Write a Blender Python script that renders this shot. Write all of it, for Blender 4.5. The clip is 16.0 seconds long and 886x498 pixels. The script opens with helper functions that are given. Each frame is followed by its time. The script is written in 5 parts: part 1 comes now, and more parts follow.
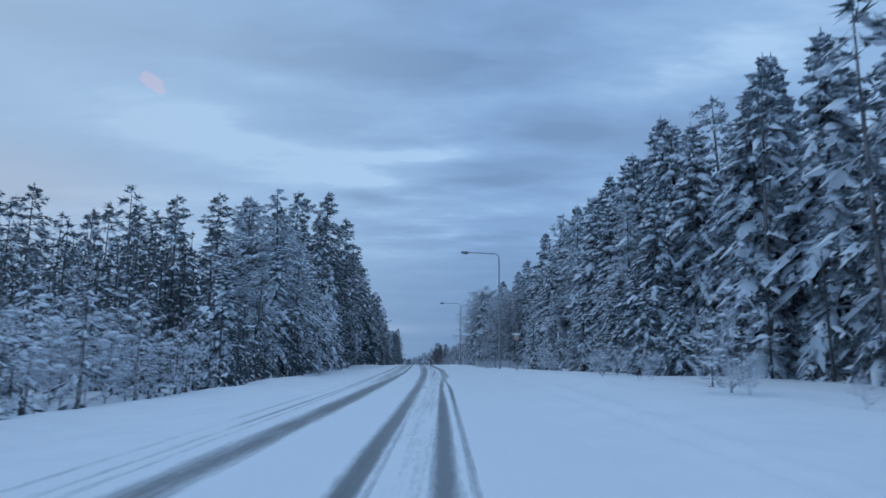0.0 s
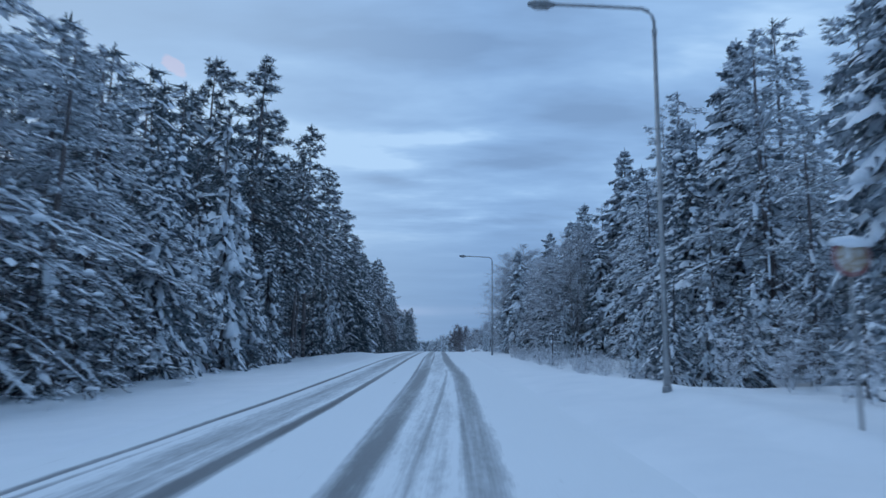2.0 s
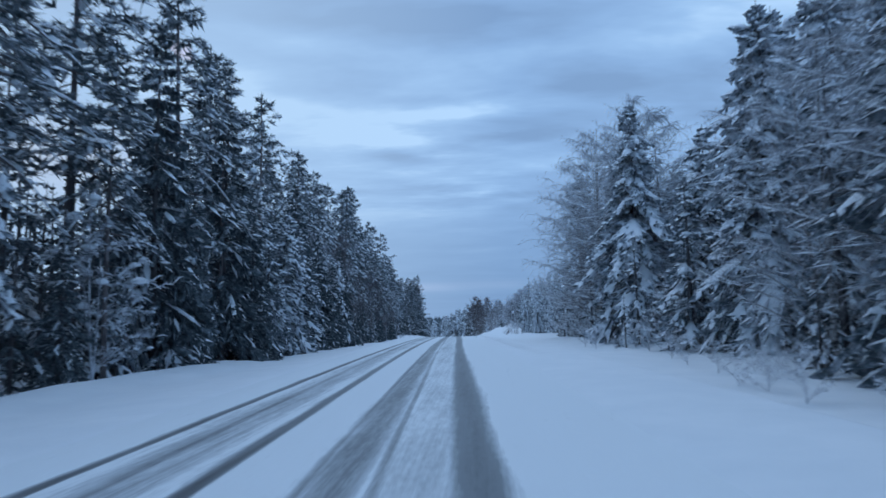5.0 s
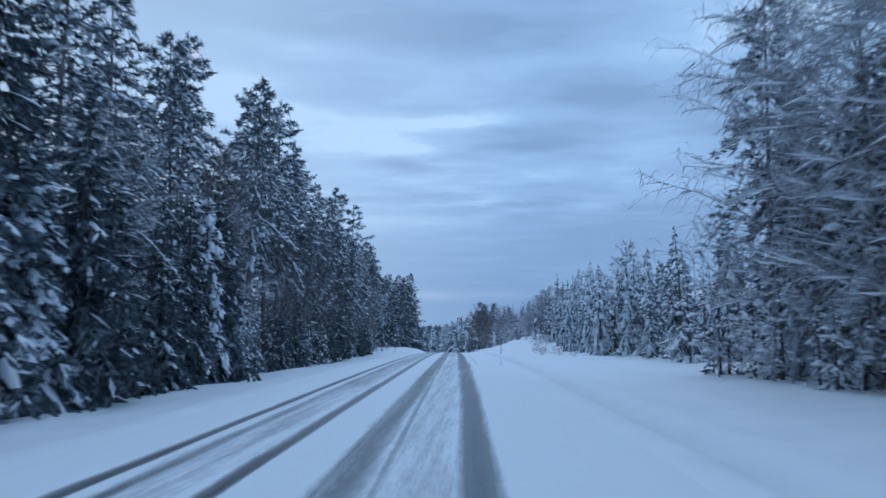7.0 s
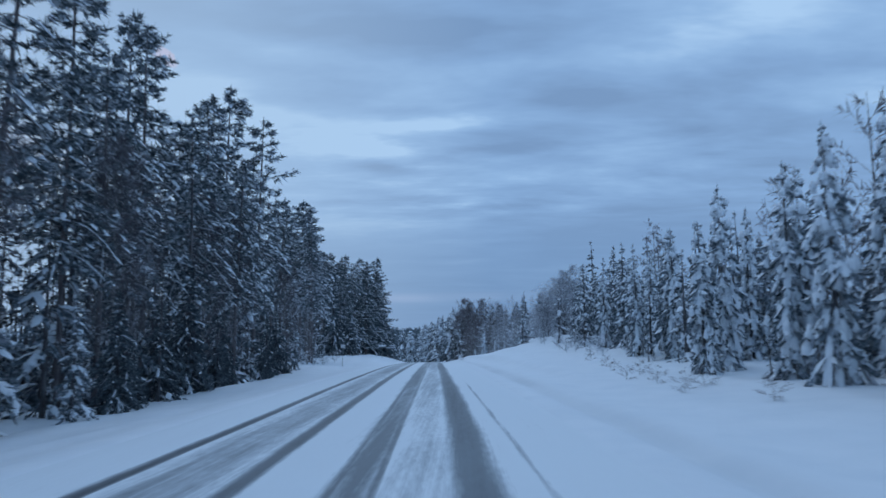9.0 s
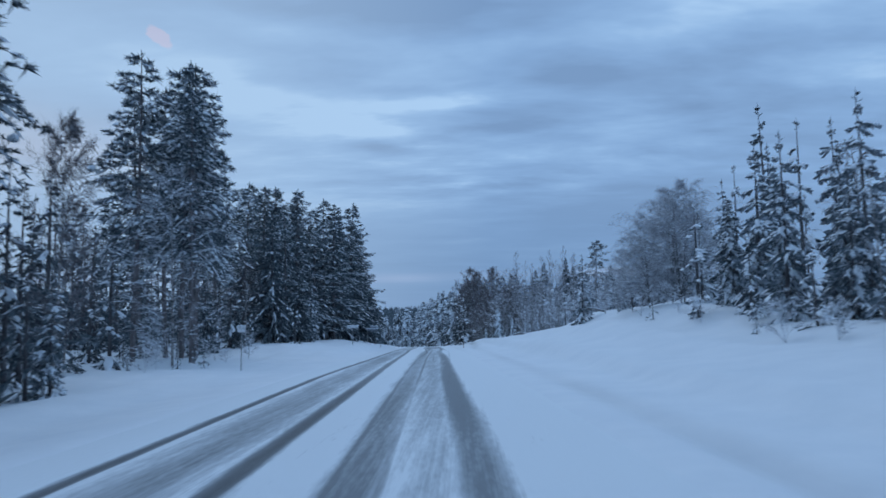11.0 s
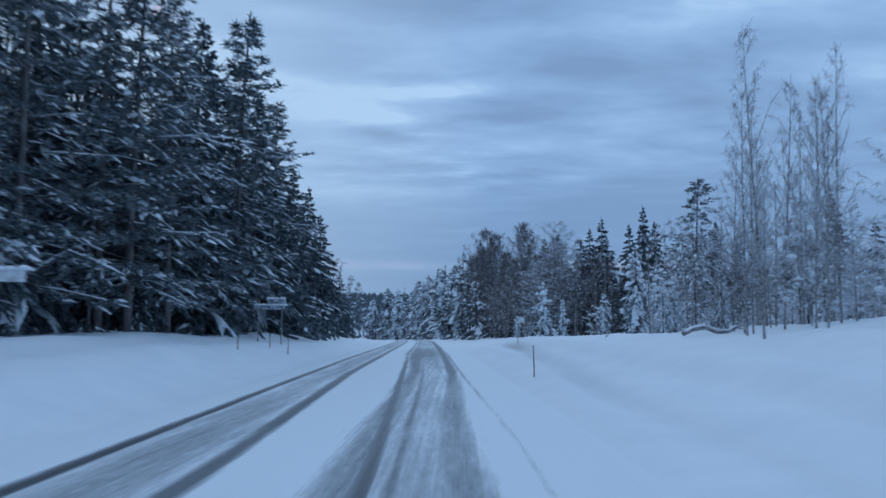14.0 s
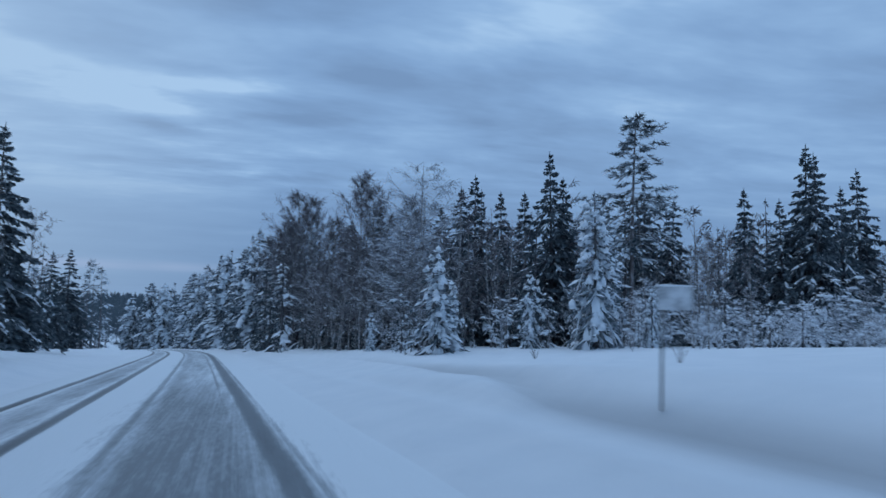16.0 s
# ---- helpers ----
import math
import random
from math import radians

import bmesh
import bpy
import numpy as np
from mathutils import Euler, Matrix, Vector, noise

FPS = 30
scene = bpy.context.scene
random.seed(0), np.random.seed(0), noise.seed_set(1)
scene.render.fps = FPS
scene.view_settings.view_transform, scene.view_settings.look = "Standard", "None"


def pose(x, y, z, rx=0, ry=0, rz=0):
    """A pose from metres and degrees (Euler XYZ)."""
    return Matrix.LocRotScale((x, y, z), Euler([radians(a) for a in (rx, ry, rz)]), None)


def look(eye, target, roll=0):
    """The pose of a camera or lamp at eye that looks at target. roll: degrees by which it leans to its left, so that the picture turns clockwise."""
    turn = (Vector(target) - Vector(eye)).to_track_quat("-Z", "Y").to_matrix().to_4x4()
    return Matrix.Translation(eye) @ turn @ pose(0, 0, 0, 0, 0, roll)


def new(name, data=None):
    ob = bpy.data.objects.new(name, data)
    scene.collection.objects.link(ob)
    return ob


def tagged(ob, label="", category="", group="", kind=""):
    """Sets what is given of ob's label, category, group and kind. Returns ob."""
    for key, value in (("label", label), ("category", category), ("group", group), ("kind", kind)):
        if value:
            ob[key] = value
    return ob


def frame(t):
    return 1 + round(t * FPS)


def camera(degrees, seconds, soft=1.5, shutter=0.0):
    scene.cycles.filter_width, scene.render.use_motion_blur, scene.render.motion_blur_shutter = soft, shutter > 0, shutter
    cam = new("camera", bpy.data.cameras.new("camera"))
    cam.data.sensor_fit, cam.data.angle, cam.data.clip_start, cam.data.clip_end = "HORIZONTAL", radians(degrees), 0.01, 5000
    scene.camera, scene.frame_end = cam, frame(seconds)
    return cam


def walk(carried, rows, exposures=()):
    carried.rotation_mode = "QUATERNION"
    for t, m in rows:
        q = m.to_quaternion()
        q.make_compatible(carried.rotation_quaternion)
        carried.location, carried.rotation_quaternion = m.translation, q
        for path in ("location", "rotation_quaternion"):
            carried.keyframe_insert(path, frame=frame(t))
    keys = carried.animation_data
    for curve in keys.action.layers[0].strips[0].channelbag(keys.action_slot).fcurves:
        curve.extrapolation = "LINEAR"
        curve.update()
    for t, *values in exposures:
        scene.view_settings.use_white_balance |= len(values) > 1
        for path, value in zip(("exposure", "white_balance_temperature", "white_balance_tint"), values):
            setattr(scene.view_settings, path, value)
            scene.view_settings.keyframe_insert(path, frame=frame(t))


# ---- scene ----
cam = camera(64.6, 16.0, soft=1.6, shutter=0.25)

# ---- the line of the road: s metres along, u metres to the right of the driven line ----
EYE = 1.8


def interp(x, pts):
    if x <= pts[0][0]:
        return pts[0][1]
    for (a, fa), (b, fb) in zip(pts, pts[1:]):
        if x <= b:
            k = (x - a) / (b - a)
            k = k * k * (3 - 2 * k)
            return fa + (fb - fa) * k
    return pts[-1][1]


HEADING = ((13, 0.0), (97, 2.0), (305, 2.1), (400, 2.8), (470, 9.0), (560, 22.0))
SLOPE = ((-40, 0.0205), (26, 0.0205), (390, -0.0395), (546, -0.06), (830, 0.0))
STEP = 2.0
_n = 1000
_pts = {0: (0.0, 0.0, 0.0)}
for _i in range(0, _n):
    _s = _i * STEP
    _h, _g = radians(interp(_s, HEADING)), interp(_s, SLOPE)
    px, py, pz = _pts[_i]
    _pts[_i + 1] = (px - math.sin(_h) * STEP, py + math.cos(_h) * STEP, pz + _g * STEP)
for _i in range(0, -200, -1):
    px, py, pz = _pts[_i]
    _pts[_i - 1] = (px, py - STEP, pz - 0.0205 * STEP)


def line(s):
    i = max(-199, min(_n - 1, math.floor(s / STEP)))
    k = s / STEP - i
    a, b = Vector(_pts[i]), Vector(_pts[i + 1])
    return a.lerp(b, k)


def heading(s):
    return radians(interp(s, HEADING))


def at(s, u, z=0.0):
    p, h = line(s), heading(s)
    return Vector((p.x + u * math.cos(h), p.y + u * math.sin(h), p.z + z))


# ---- the drive: seconds, metres along, sideways, yaw, pitch, roll ----
PATH = [
    (0.0, 0.00, 0.00, 0.00, 9.60, -0.20),
    (0.5, 11.19, 0.00, 0.40, 8.50, 0.70),
    (1.0, 22.71, 0.00, 0.90, 8.00, -0.10),
    (1.5, 34.22, 0.00, 1.30, 7.90, -0.40),
    (2.0, 45.73, 0.00, 1.60, 8.20, -0.50),
    (2.5, 57.14, 0.00, 1.40, 8.20, -0.20),
    (3.0, 68.55, 0.00, 1.50, 7.50, 0.50),
    (3.5, 79.85, 0.00, 1.50, 7.00, 0.60),
    (4.0, 91.04, 0.00, 1.70, 6.60, 0.90),
    (4.5, 102.13, 0.00, 2.70, 6.20, 1.50),
    (7.0, 156.65, 0.00, 3.00, 6.90, 0.00),
    (7.5, 167.70, 0.00, 2.00, 7.30, 0.30),
    (8.0, 178.56, 0.00, 1.00, 7.60, 0.40),
    (8.5, 189.23, 0.00, 1.00, 7.40, 0.30),
    (9.0, 199.71, 0.00, 1.40, 7.10, 0.60),
    (9.5, 210.38, 0.00, 1.20, 6.40, 0.70),
    (12.0, 261.82, 0.00, 2.10, 5.40, 1.80),
    (12.5, 272.12, 0.00, 3.30, 5.90, 1.20),
    (13.0, 282.05, 0.00, 3.50, 5.80, 0.40),
    (13.5, 291.97, 0.00, 2.80, 5.16, -0.40),
    (14.0, 301.70, 0.00, 1.20, 4.52, -0.50),
    (14.5, 311.62, 0.00, -2.70, 4.18, -0.30),
    (15.0, 321.36, 0.00, -7.30, 4.04, 0.50),
    (15.5, 331.28, -0.15, -12.00, 4.30, 0.70),
    (16.0, 341.76, -0.25, -16.30, 5.26, -1.20),
]
rows = []
for t, s, u, yaw, pitch, roll in PATH:
    p = at(s, u, EYE)
    rows.append((t, pose(p.x, p.y, p.z, 90 + pitch, roll, yaw)))
walk(cam, rows, ((0.0, -0.1), (2.0, 0.06), (3.5, 0.14), (4.5, 0.12), (7.0, 0.18), (8.0, 0.0), (9.0, -0.08), (9.5, -0.05), (12.0, -0.08), (12.6, -0.12), (13.5, -0.02), (15.0, -0.07), (16.0, -0.15)))

# ---- world: blue winter dusk under streaked cloud ----
world = bpy.data.worlds.new("dusk_sky")
scene.world = world
world.use_nodes = True
wt = world.node_tree
wt.nodes.clear()


def node(tree, kind, **inputs):
    n = tree.nodes.new(kind)
    for k, v in inputs.items():
        n.inputs[k.replace("_", " ")].default_value = v
    return n


def math_node(tree, op, a, b=None):
    n = tree.nodes.new("ShaderNodeMath")
    n.operation = op
    for i, v in enumerate((a, b)):
        if v is None:
            continue
        if isinstance(v, (int, float)):
            n.inputs[i].default_value = v
        else:
            tree.links.new(v, n.inputs[i])
    return n.outputs[0]


def ramp(tree, fac, stops):
    n = tree.nodes.new("ShaderNodeValToRGB")
    els = n.color_ramp.elements
    while len(els) < len(stops):
        els.new(0.5)
    for e, (p, c) in zip(els, stops):
        e.position = p
        e.color = (*c, 1) if len(c) == 3 else c
    tree.links.new(fac, n.inputs[0])
    return n.outputs[0]


def mix(tree, fac, a, b, blend="MIX"):
    n = tree.nodes.new("ShaderNodeMix")
    n.data_type, n.blend_type = "RGBA", blend
    for i, v in ((0, fac), (6, a), (7, b)):
        if isinstance(v, (int, float)):
            n.inputs[i].default_value = v
        elif isinstance(v, tuple):
            n.inputs[i].default_value = (*v, 1)
        else:
            tree.links.new(v, n.inputs[i])
    return n.outputs[2]


sky = wt.nodes.new("ShaderNodeTexSky")
sky.sky_type, sky.sun_disc = "NISHITA", False
SUN_UP, SUN_TURN = radians(66), radians(-22)
sky.sun_elevation, sky.sun_rotation = SUN_UP, SUN_TURN
tc = wt.nodes.new("ShaderNodeTexCoord")
sep = wt.nodes.new("ShaderNodeSeparateXYZ")
wt.links.new(tc.outputs["Generated"], sep.inputs[0])
up = math_node(wt, "MAXIMUM", sep.outputs[2], 0.0)
den = math_node(wt, "ADD", up, 0.07)
com = wt.nodes.new("ShaderNodeCombineXYZ")
wt.links.new(math_node(wt, "DIVIDE", sep.outputs[0], den), com.inputs[0])
wt.links.new(math_node(wt, "DIVIDE", sep.outputs[1], den), com.inputs[1])


def cloud(scale, detail, rough, offset, stretch):
    mp = wt.nodes.new("ShaderNodeMapping")
    mp.inputs["Location"].default_value = offset
    mp.inputs["Scale"].default_value = stretch
    wt.links.new(com.outputs[0], mp.inputs[0])
    nz = node(wt, "ShaderNodeTexNoise", Scale=scale, Detail=detail, Roughness=rough, Distortion=0.25)
    wt.links.new(mp.outputs[0], nz.inputs["Vector"])
    return nz.outputs["Fac"]


c1 = cloud(0.55, 5.0, 0.55, (3.1, 1.7, 0), (0.8, 1.0, 1))
c2 = cloud(1.7, 5.0, 0.62, (7.7, 4.2, 2), (0.5, 1.0, 1))
c3 = cloud(3.4, 3.0, 0.55, (1.2, 9.4, 5), (0.55, 1.0, 1))
cf = math_node(wt, "ADD", math_node(wt, "MULTIPLY", c1, 0.44), math_node(wt, "ADD", math_node(wt, "MULTIPLY", c2, 0.37), math_node(wt, "MULTIPLY", c3, 0.19)))
cf = math_node(wt, "ADD", math_node(wt, "MULTIPLY", math_node(wt, "SUBTRACT", cf, 0.5), 0.85), 0.49)

# long streaks of thicker and thinner cloud: bearing and height in degrees, half-lengths, strength, slant
STREAKS = ((-1.6, 12.4, 5.2, 0.55, 0.085, -0.07), (-1.4, 14.0, 3.0, 0.35, 0.06, -0.02), (-8.0, 15.4, 4.5, 0.8, 0.07, -0.06), (-1.0, 17.2, 5.5, 0.7, 0.06, 0.02),
           (3.0, 15.2, 4.5, 0.6, -0.055, 0.0), (-6.5, 13.6, 3.2, 0.55, -0.06, -0.05), (-3.0, 10.4, 11.0, 1.1, -0.075, 0.0), (10.0, 19.0, 4.0, 1.3, -0.05, 0.0),
           (-19.0, 17.5, 12.0, 2.2, 0.075, -0.22), (-33.0, 15.5, 9.0, 1.3, -0.05, 0.0), (-28.0, 11.0, 11.0, 2.4, 0.05, 0.0), (-3.0, 25.0, 12.0, 2.4, -0.05, 0.05),
           (14.0, 16.0, 4.0, 1.4, 0.035, 0.0), (22.0, 23.5, 8.0, 2.2, 0.05, 0.1), (19.0, 13.0, 8.0, 1.6, -0.03, 0.0), (-14.0, 22.5, 9.0, 1.0, 0.035, -0.05))
patchy = math_node(wt, "MAXIMUM", math_node(wt, "ADD", math_node(wt, "MULTIPLY", math_node(wt, "SUBTRACT", cloud(3.1, 4.0, 0.6, (2, 8, 3), (0.45, 1.0, 1)), 0.5), 5.0), 1.15), 0.1)
wobble = math_node(wt, "SUBTRACT", cloud(2.6, 4.0, 0.6, (5, 2, 1), (0.6, 1.0, 1)), 0.5)
bearing = math_node(wt, "ADD", math_node(wt, "MULTIPLY", math_node(wt, "ARCTAN2", sep.outputs[0], sep.outputs[1]), 57.296), math_node(wt, "MULTIPLY", wobble, 6.0))
height_deg = math_node(wt, "ADD", math_node(wt, "MULTIPLY", math_node(wt, "ARCSINE", sep.outputs[2]), 57.296), math_node(wt, "MULTIPLY", wobble, 1.7))
for b0, e0, bw, ew, amount, slope in STREAKS:
    db = math_node(wt, "SUBTRACT", bearing, b0)
    de = math_node(wt, "SUBTRACT", math_node(wt, "SUBTRACT", height_deg, e0), math_node(wt, "MULTIPLY", db, slope))
    qb, qe = math_node(wt, "DIVIDE", db, bw), math_node(wt, "DIVIDE", de, ew)
    q2 = math_node(wt, "ADD", math_node(wt, "MULTIPLY", qb, qb), math_node(wt, "MULTIPLY", qe, qe))
    cf = math_node(wt, "ADD", cf, math_node(wt, "MULTIPLY", math_node(wt, "EXPONENT", math_node(wt, "MULTIPLY", q2, -1.0)), math_node(wt, "MULTIPLY", patchy, amount * 1.25)))
cloud_col = ramp(wt, cf, [(0.40, (0.215, 0.355, 0.59)), (0.475, (0.265, 0.44, 0.72)), (0.535, (0.325, 0.525, 0.82)), (0.60, (0.46, 0.68, 0.96))])
low = ramp(wt, up, [(0.0, (0.19, 0.325, 0.56)), (0.05, (0.185, 0.32, 0.55)), (0.16, (0.215, 0.365, 0.615)), (0.3, (0.25, 0.41, 0.68))])
lowf = ramp(wt, up, [(0.0, (0.05, 0.05, 0.05)), (0.12, (0.25, 0.25, 0.25)), (0.19, (1, 1, 1))])
base_col = mix(wt, lowf, low, cloud_col)


def toward(d):
    n = wt.nodes.new("ShaderNodeVectorMath")
    n.operation = "DOT_PRODUCT"
    n.inputs[1].default_value = d
    wt.links.new(tc.outputs["Generated"], n.inputs[0])
    return n.outputs["Value"]


# paler where the sun has gone down, with one last sunlit scrap of cloud
pale = ramp(wt, toward((-0.80, 0.58, 0.12)), [(0.55, (0, 0, 0)), (1.0, (0.80, 0.80, 0.80))])
base_col = mix(wt, pale, base_col, (0.46, 0.63, 0.84))
along = math_node(wt, "MULTIPLY", toward((0.916, 0.401, 0.0)), 60.0)
across = math_node(wt, "MULTIPLY", toward((0.144, -0.329, 0.933)), 84.0)
slant = math_node(wt, "ADD", math_node(wt, "MULTIPLY", along, 0.75), across)
radius2 = math_node(wt, "ADD", math_node(wt, "MULTIPLY", along, along), math_node(wt, "MULTIPLY", slant, slant))
ragged_edge = math_node(wt, "MULTIPLY", math_node(wt, "SUBTRACT", cloud(9.0, 3.0, 0.6, (0, 0, 0), (0.5, 1.0, 1)), 0.5), 3.0)
scrap = math_node(wt, "MULTIPLY", math_node(wt, "MINIMUM", math_node(wt, "MAXIMUM", math_node(wt, "ADD", math_node(wt, "SUBTRACT", 1.0, radius2), ragged_edge), 0.0), 0.42), math_node(wt, "GREATER_THAN", toward((-0.3742, 0.8548, 0.3595)), 0.99))
base_col = mix(wt, scrap, base_col, (0.74, 0.60, 0.72))
# a warm tinge low in the west
wb, we = math_node(wt, "DIVIDE", math_node(wt, "ADD", bearing, 33.0), 9.0), math_node(wt, "DIVIDE", math_node(wt, "SUBTRACT", height_deg, 12.5), 2.6)
warm = math_node(wt, "MULTIPLY", math_node(wt, "EXPONENT", math_node(wt, "MULTIPLY", math_node(wt, "ADD", math_node(wt, "MULTIPLY", wb, wb), math_node(wt, "MULTIPLY", we, we)), -1.0)), 0.4)
base_col = mix(wt, warm, base_col, (0.50, 0.50, 0.58))
# a narrow bright gap under the cloud, low over the horizon
gap = ramp(wt, sep.outputs[2], [(0.046, (0, 0, 0)), (0.053, (1, 1, 1)), (0.056, (1, 1, 1)), (0.064, (0, 0, 0))])
gapn = ramp(wt, cloud(0.5, 2, 0.5, (1, 5, 0), (1, 0.3, 1)), [(0.4, (0.1, 0.1, 0.1)), (0.6, (0.9, 0.9, 0.9))])
base_col = mix(wt, mix(wt, 1.0, gap, gapn, "MULTIPLY"), base_col, (0.37, 0.50, 0.74))
thin = mix(wt, 1.0, sky.outputs[0], (0.02, 0.02, 0.02), "MULTIPLY")
full = mix(wt, 1.0, mix(wt, 0.06, base_col, thin), (0.975, 1.0, 1.025), "MULTIPLY")
bg = wt.nodes.new("ShaderNodeBackground")
wt.links.new(full, bg.inputs[0])
bg.inputs[1].default_value = 1.0
wo = wt.nodes.new("ShaderNodeOutputWorld")
wt.links.new(bg.outputs[0], wo.inputs[0])

# broad high lamp added in place of bright overcast, evens out both verges
sun_data = bpy.data.lights.new("overcast_fill", "SUN")
sun_data.energy, sun_data.angle, sun_data.color = 0.42, radians(50), (0.78, 0.87, 1.0)
sun = new("overcast_fill", sun_data)
sun.matrix_world = look((0, 0, 60), (10, -24, 0))


# ---- materials ----
def material(name, rough=0.8, spec=0.3):
    m = bpy.data.materials.new(name)
    m.use_nodes = True
    t = m.node_tree
    b = t.nodes["Principled BSDF"]
    b.inputs["Roughness"].default_value = rough
    b.inputs["Specular IOR Level"].default_value = spec
    return m, t, b


def noise_fac(t, scale, detail=4.0, rough=0.6, stretch=None, coord="Object"):
    c = t.nodes.new("ShaderNodeTexCoord")
    src = c.outputs[coord]
    if stretch:
        mp = t.nodes.new("ShaderNodeMapping")
        mp.inputs["Scale"].default_value = stretch
        t.links.new(src, mp.inputs[0])
        src = mp.outputs[0]
    n = node(t, "ShaderNodeTexNoise", Scale=scale, Detail=detail, Roughness=rough)
    t.links.new(src, n.inputs["Vector"])
    return n.outputs["Fac"]


def bump(t, b, height, strength, dist):
    n = t.nodes.new("ShaderNodeBump")
    n.inputs["Strength"].default_value, n.inputs["Distance"].default_value = strength, dist
    t.links.new(height, n.inputs["Height"])
    t.links.new(n.outputs[0], b.inputs["Normal"])


def plain(name, stops, scale, rough=0.8, spec=0.3, bumped=0.0, dist=0.02, stretch=None, metal=0.0):
    m, t, b = material(name, rough, spec)
    f = noise_fac(t, scale, stretch=stretch)
    t.links.new(ramp(t, f, stops), b.inputs["Base Color"])
    b.inputs["Metallic"].default_value = metal
    if bumped:
        bump(t, b, noise_fac(t, scale * 3.1, stretch=stretch), bumped, dist)
    return m


M_SNOW = plain("ground_snow", [(0.3, (0.77, 0.83, 0.88)), (0.7, (0.84, 0.89, 0.93))], 0.6, 0.65, 0.25, 0.35, 0.05)
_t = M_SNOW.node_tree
# grey for ploughed snow and for shade painted along the furrows
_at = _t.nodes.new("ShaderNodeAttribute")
_at.attribute_name = "wear_and_shade"
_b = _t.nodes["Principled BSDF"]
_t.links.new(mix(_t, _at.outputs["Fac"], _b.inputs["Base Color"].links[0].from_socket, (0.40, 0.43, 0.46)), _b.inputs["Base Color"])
M_TREE_SNOW = plain("tree_snow", [(0.3, (0.76, 0.82, 0.88)), (0.7, (0.86, 0.90, 0.94))], 2.0, 0.7, 0.2, 0.5, 0.05)
M_SPRUCE = plain("frosted_spruce_needles", [(0.36, (0.062, 0.084, 0.096)), (0.49, (0.16, 0.195, 0.22)), (0.64, (0.46, 0.50, 0.55))], 5.0, 0.8, 0.15)
M_PINE = plain("frosted_pine_needles", [(0.36, (0.055, 0.074, 0.082)), (0.49, (0.125, 0.155, 0.17)), (0.64, (0.36, 0.40, 0.44))], 5.0, 0.8, 0.15)
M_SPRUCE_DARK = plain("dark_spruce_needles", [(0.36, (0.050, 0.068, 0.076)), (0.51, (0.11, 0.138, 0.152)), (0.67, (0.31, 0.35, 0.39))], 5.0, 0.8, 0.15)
M_PINE_DARK = plain("dark_pine_needles", [(0.36, (0.080, 0.104, 0.113)), (0.51, (0.165, 0.20, 0.218)), (0.67, (0.38, 0.425, 0.47))], 5.0, 0.8, 0.15)
M_HOAR = plain("hoary_conifer_needles", [(0.36, (0.085, 0.11, 0.125)), (0.48, (0.27, 0.31, 0.345)), (0.60, (0.66, 0.70, 0.75))], 4.0, 0.8, 0.15)
M_BARK = plain("grey_bark", [(0.3, (0.055, 0.052, 0.055)), (0.7, (0.18, 0.175, 0.18))], 5.0, 0.9, 0.1, 0.7, 0.03, (1, 1, 0.25))
M_PINE_BARK = plain("pine_bark", [(0.3, (0.09, 0.082, 0.085)), (0.52, (0.20, 0.175, 0.175)), (0.7, (0.38, 0.38, 0.40))], 4.0, 0.9, 0.1, 0.7, 0.03, (1, 1, 0.3))
M_BIRCH = plain("birch_bark", [(0.35, (0.05, 0.045, 0.045)), (0.5, (0.30, 0.29, 0.29)), (0.7, (0.55, 0.54, 0.54))], 4.0, 0.8, 0.2, 0.4, 0.02, (1, 1, 2.5))
M_TWIG = plain("frosted_twigs", [(0.35, (0.18, 0.18, 0.195)), (0.5, (0.42, 0.435, 0.47)), (0.68, (0.76, 0.79, 0.84))], 2.5, 0.8, 0.2)
M_FROST = plain("hoar_frost_twigs", [(0.35, (0.34, 0.36, 0.39)), (0.5, (0.64, 0.67, 0.72)), (0.68, (0.86, 0.88, 0.91))], 2.5, 0.8, 0.2)
M_TWIG_DARK = plain("brown_twigs", [(0.35, (0.085, 0.072, 0.078)), (0.52, (0.17, 0.155, 0.165)), (0.66, (0.42, 0.44, 0.48))], 2.0, 0.85, 0.2)
M_STEEL = plain("galvanised_steel", [(0.3, (0.25, 0.26, 0.27)), (0.7, (0.40, 0.41, 0.42))], 6.0, 0.5, 0.5, metal=0.6)
M_DARK = plain("dark_housing", [(0.3, (0.05, 0.055, 0.06)), (0.7, (0.10, 0.105, 0.11))], 5.0, 0.5, 0.4)
M_HOUSING = plain("grey_housing", [(0.3, (0.16, 0.17, 0.18)), (0.7, (0.28, 0.29, 0.30))], 5.0, 0.5, 0.4)
M_SIGN_RED = plain("sign_red", [(0.4, (0.24, 0.05, 0.045)), (0.65, (0.45, 0.32, 0.32))], 8.0, 0.5, 0.4)
M_SIGN_YELLOW = plain("sign_yellow", [(0.4, (0.34, 0.22, 0.11)), (0.6, (0.62, 0.60, 0.58))], 8.0, 0.5, 0.4)
M_SIGN_BLUE = plain("sign_blue", [(0.38, (0.05, 0.07, 0.12)), (0.58, (0.45, 0.48, 0.53))], 6.0, 0.5, 0.4)
M_SNOWED = plain("snow_plastered_metal", [(0.35, (0.45, 0.47, 0.5)), (0.6, (0.82, 0.84, 0.87))], 5.0, 0.7, 0.3, 0.4, 0.02)
M_LENS = plain("lamp_glass", [(0.3, (0.35, 0.36, 0.37)), (0.7, (0.5, 0.51, 0.52))], 5.0, 0.2, 0.5)


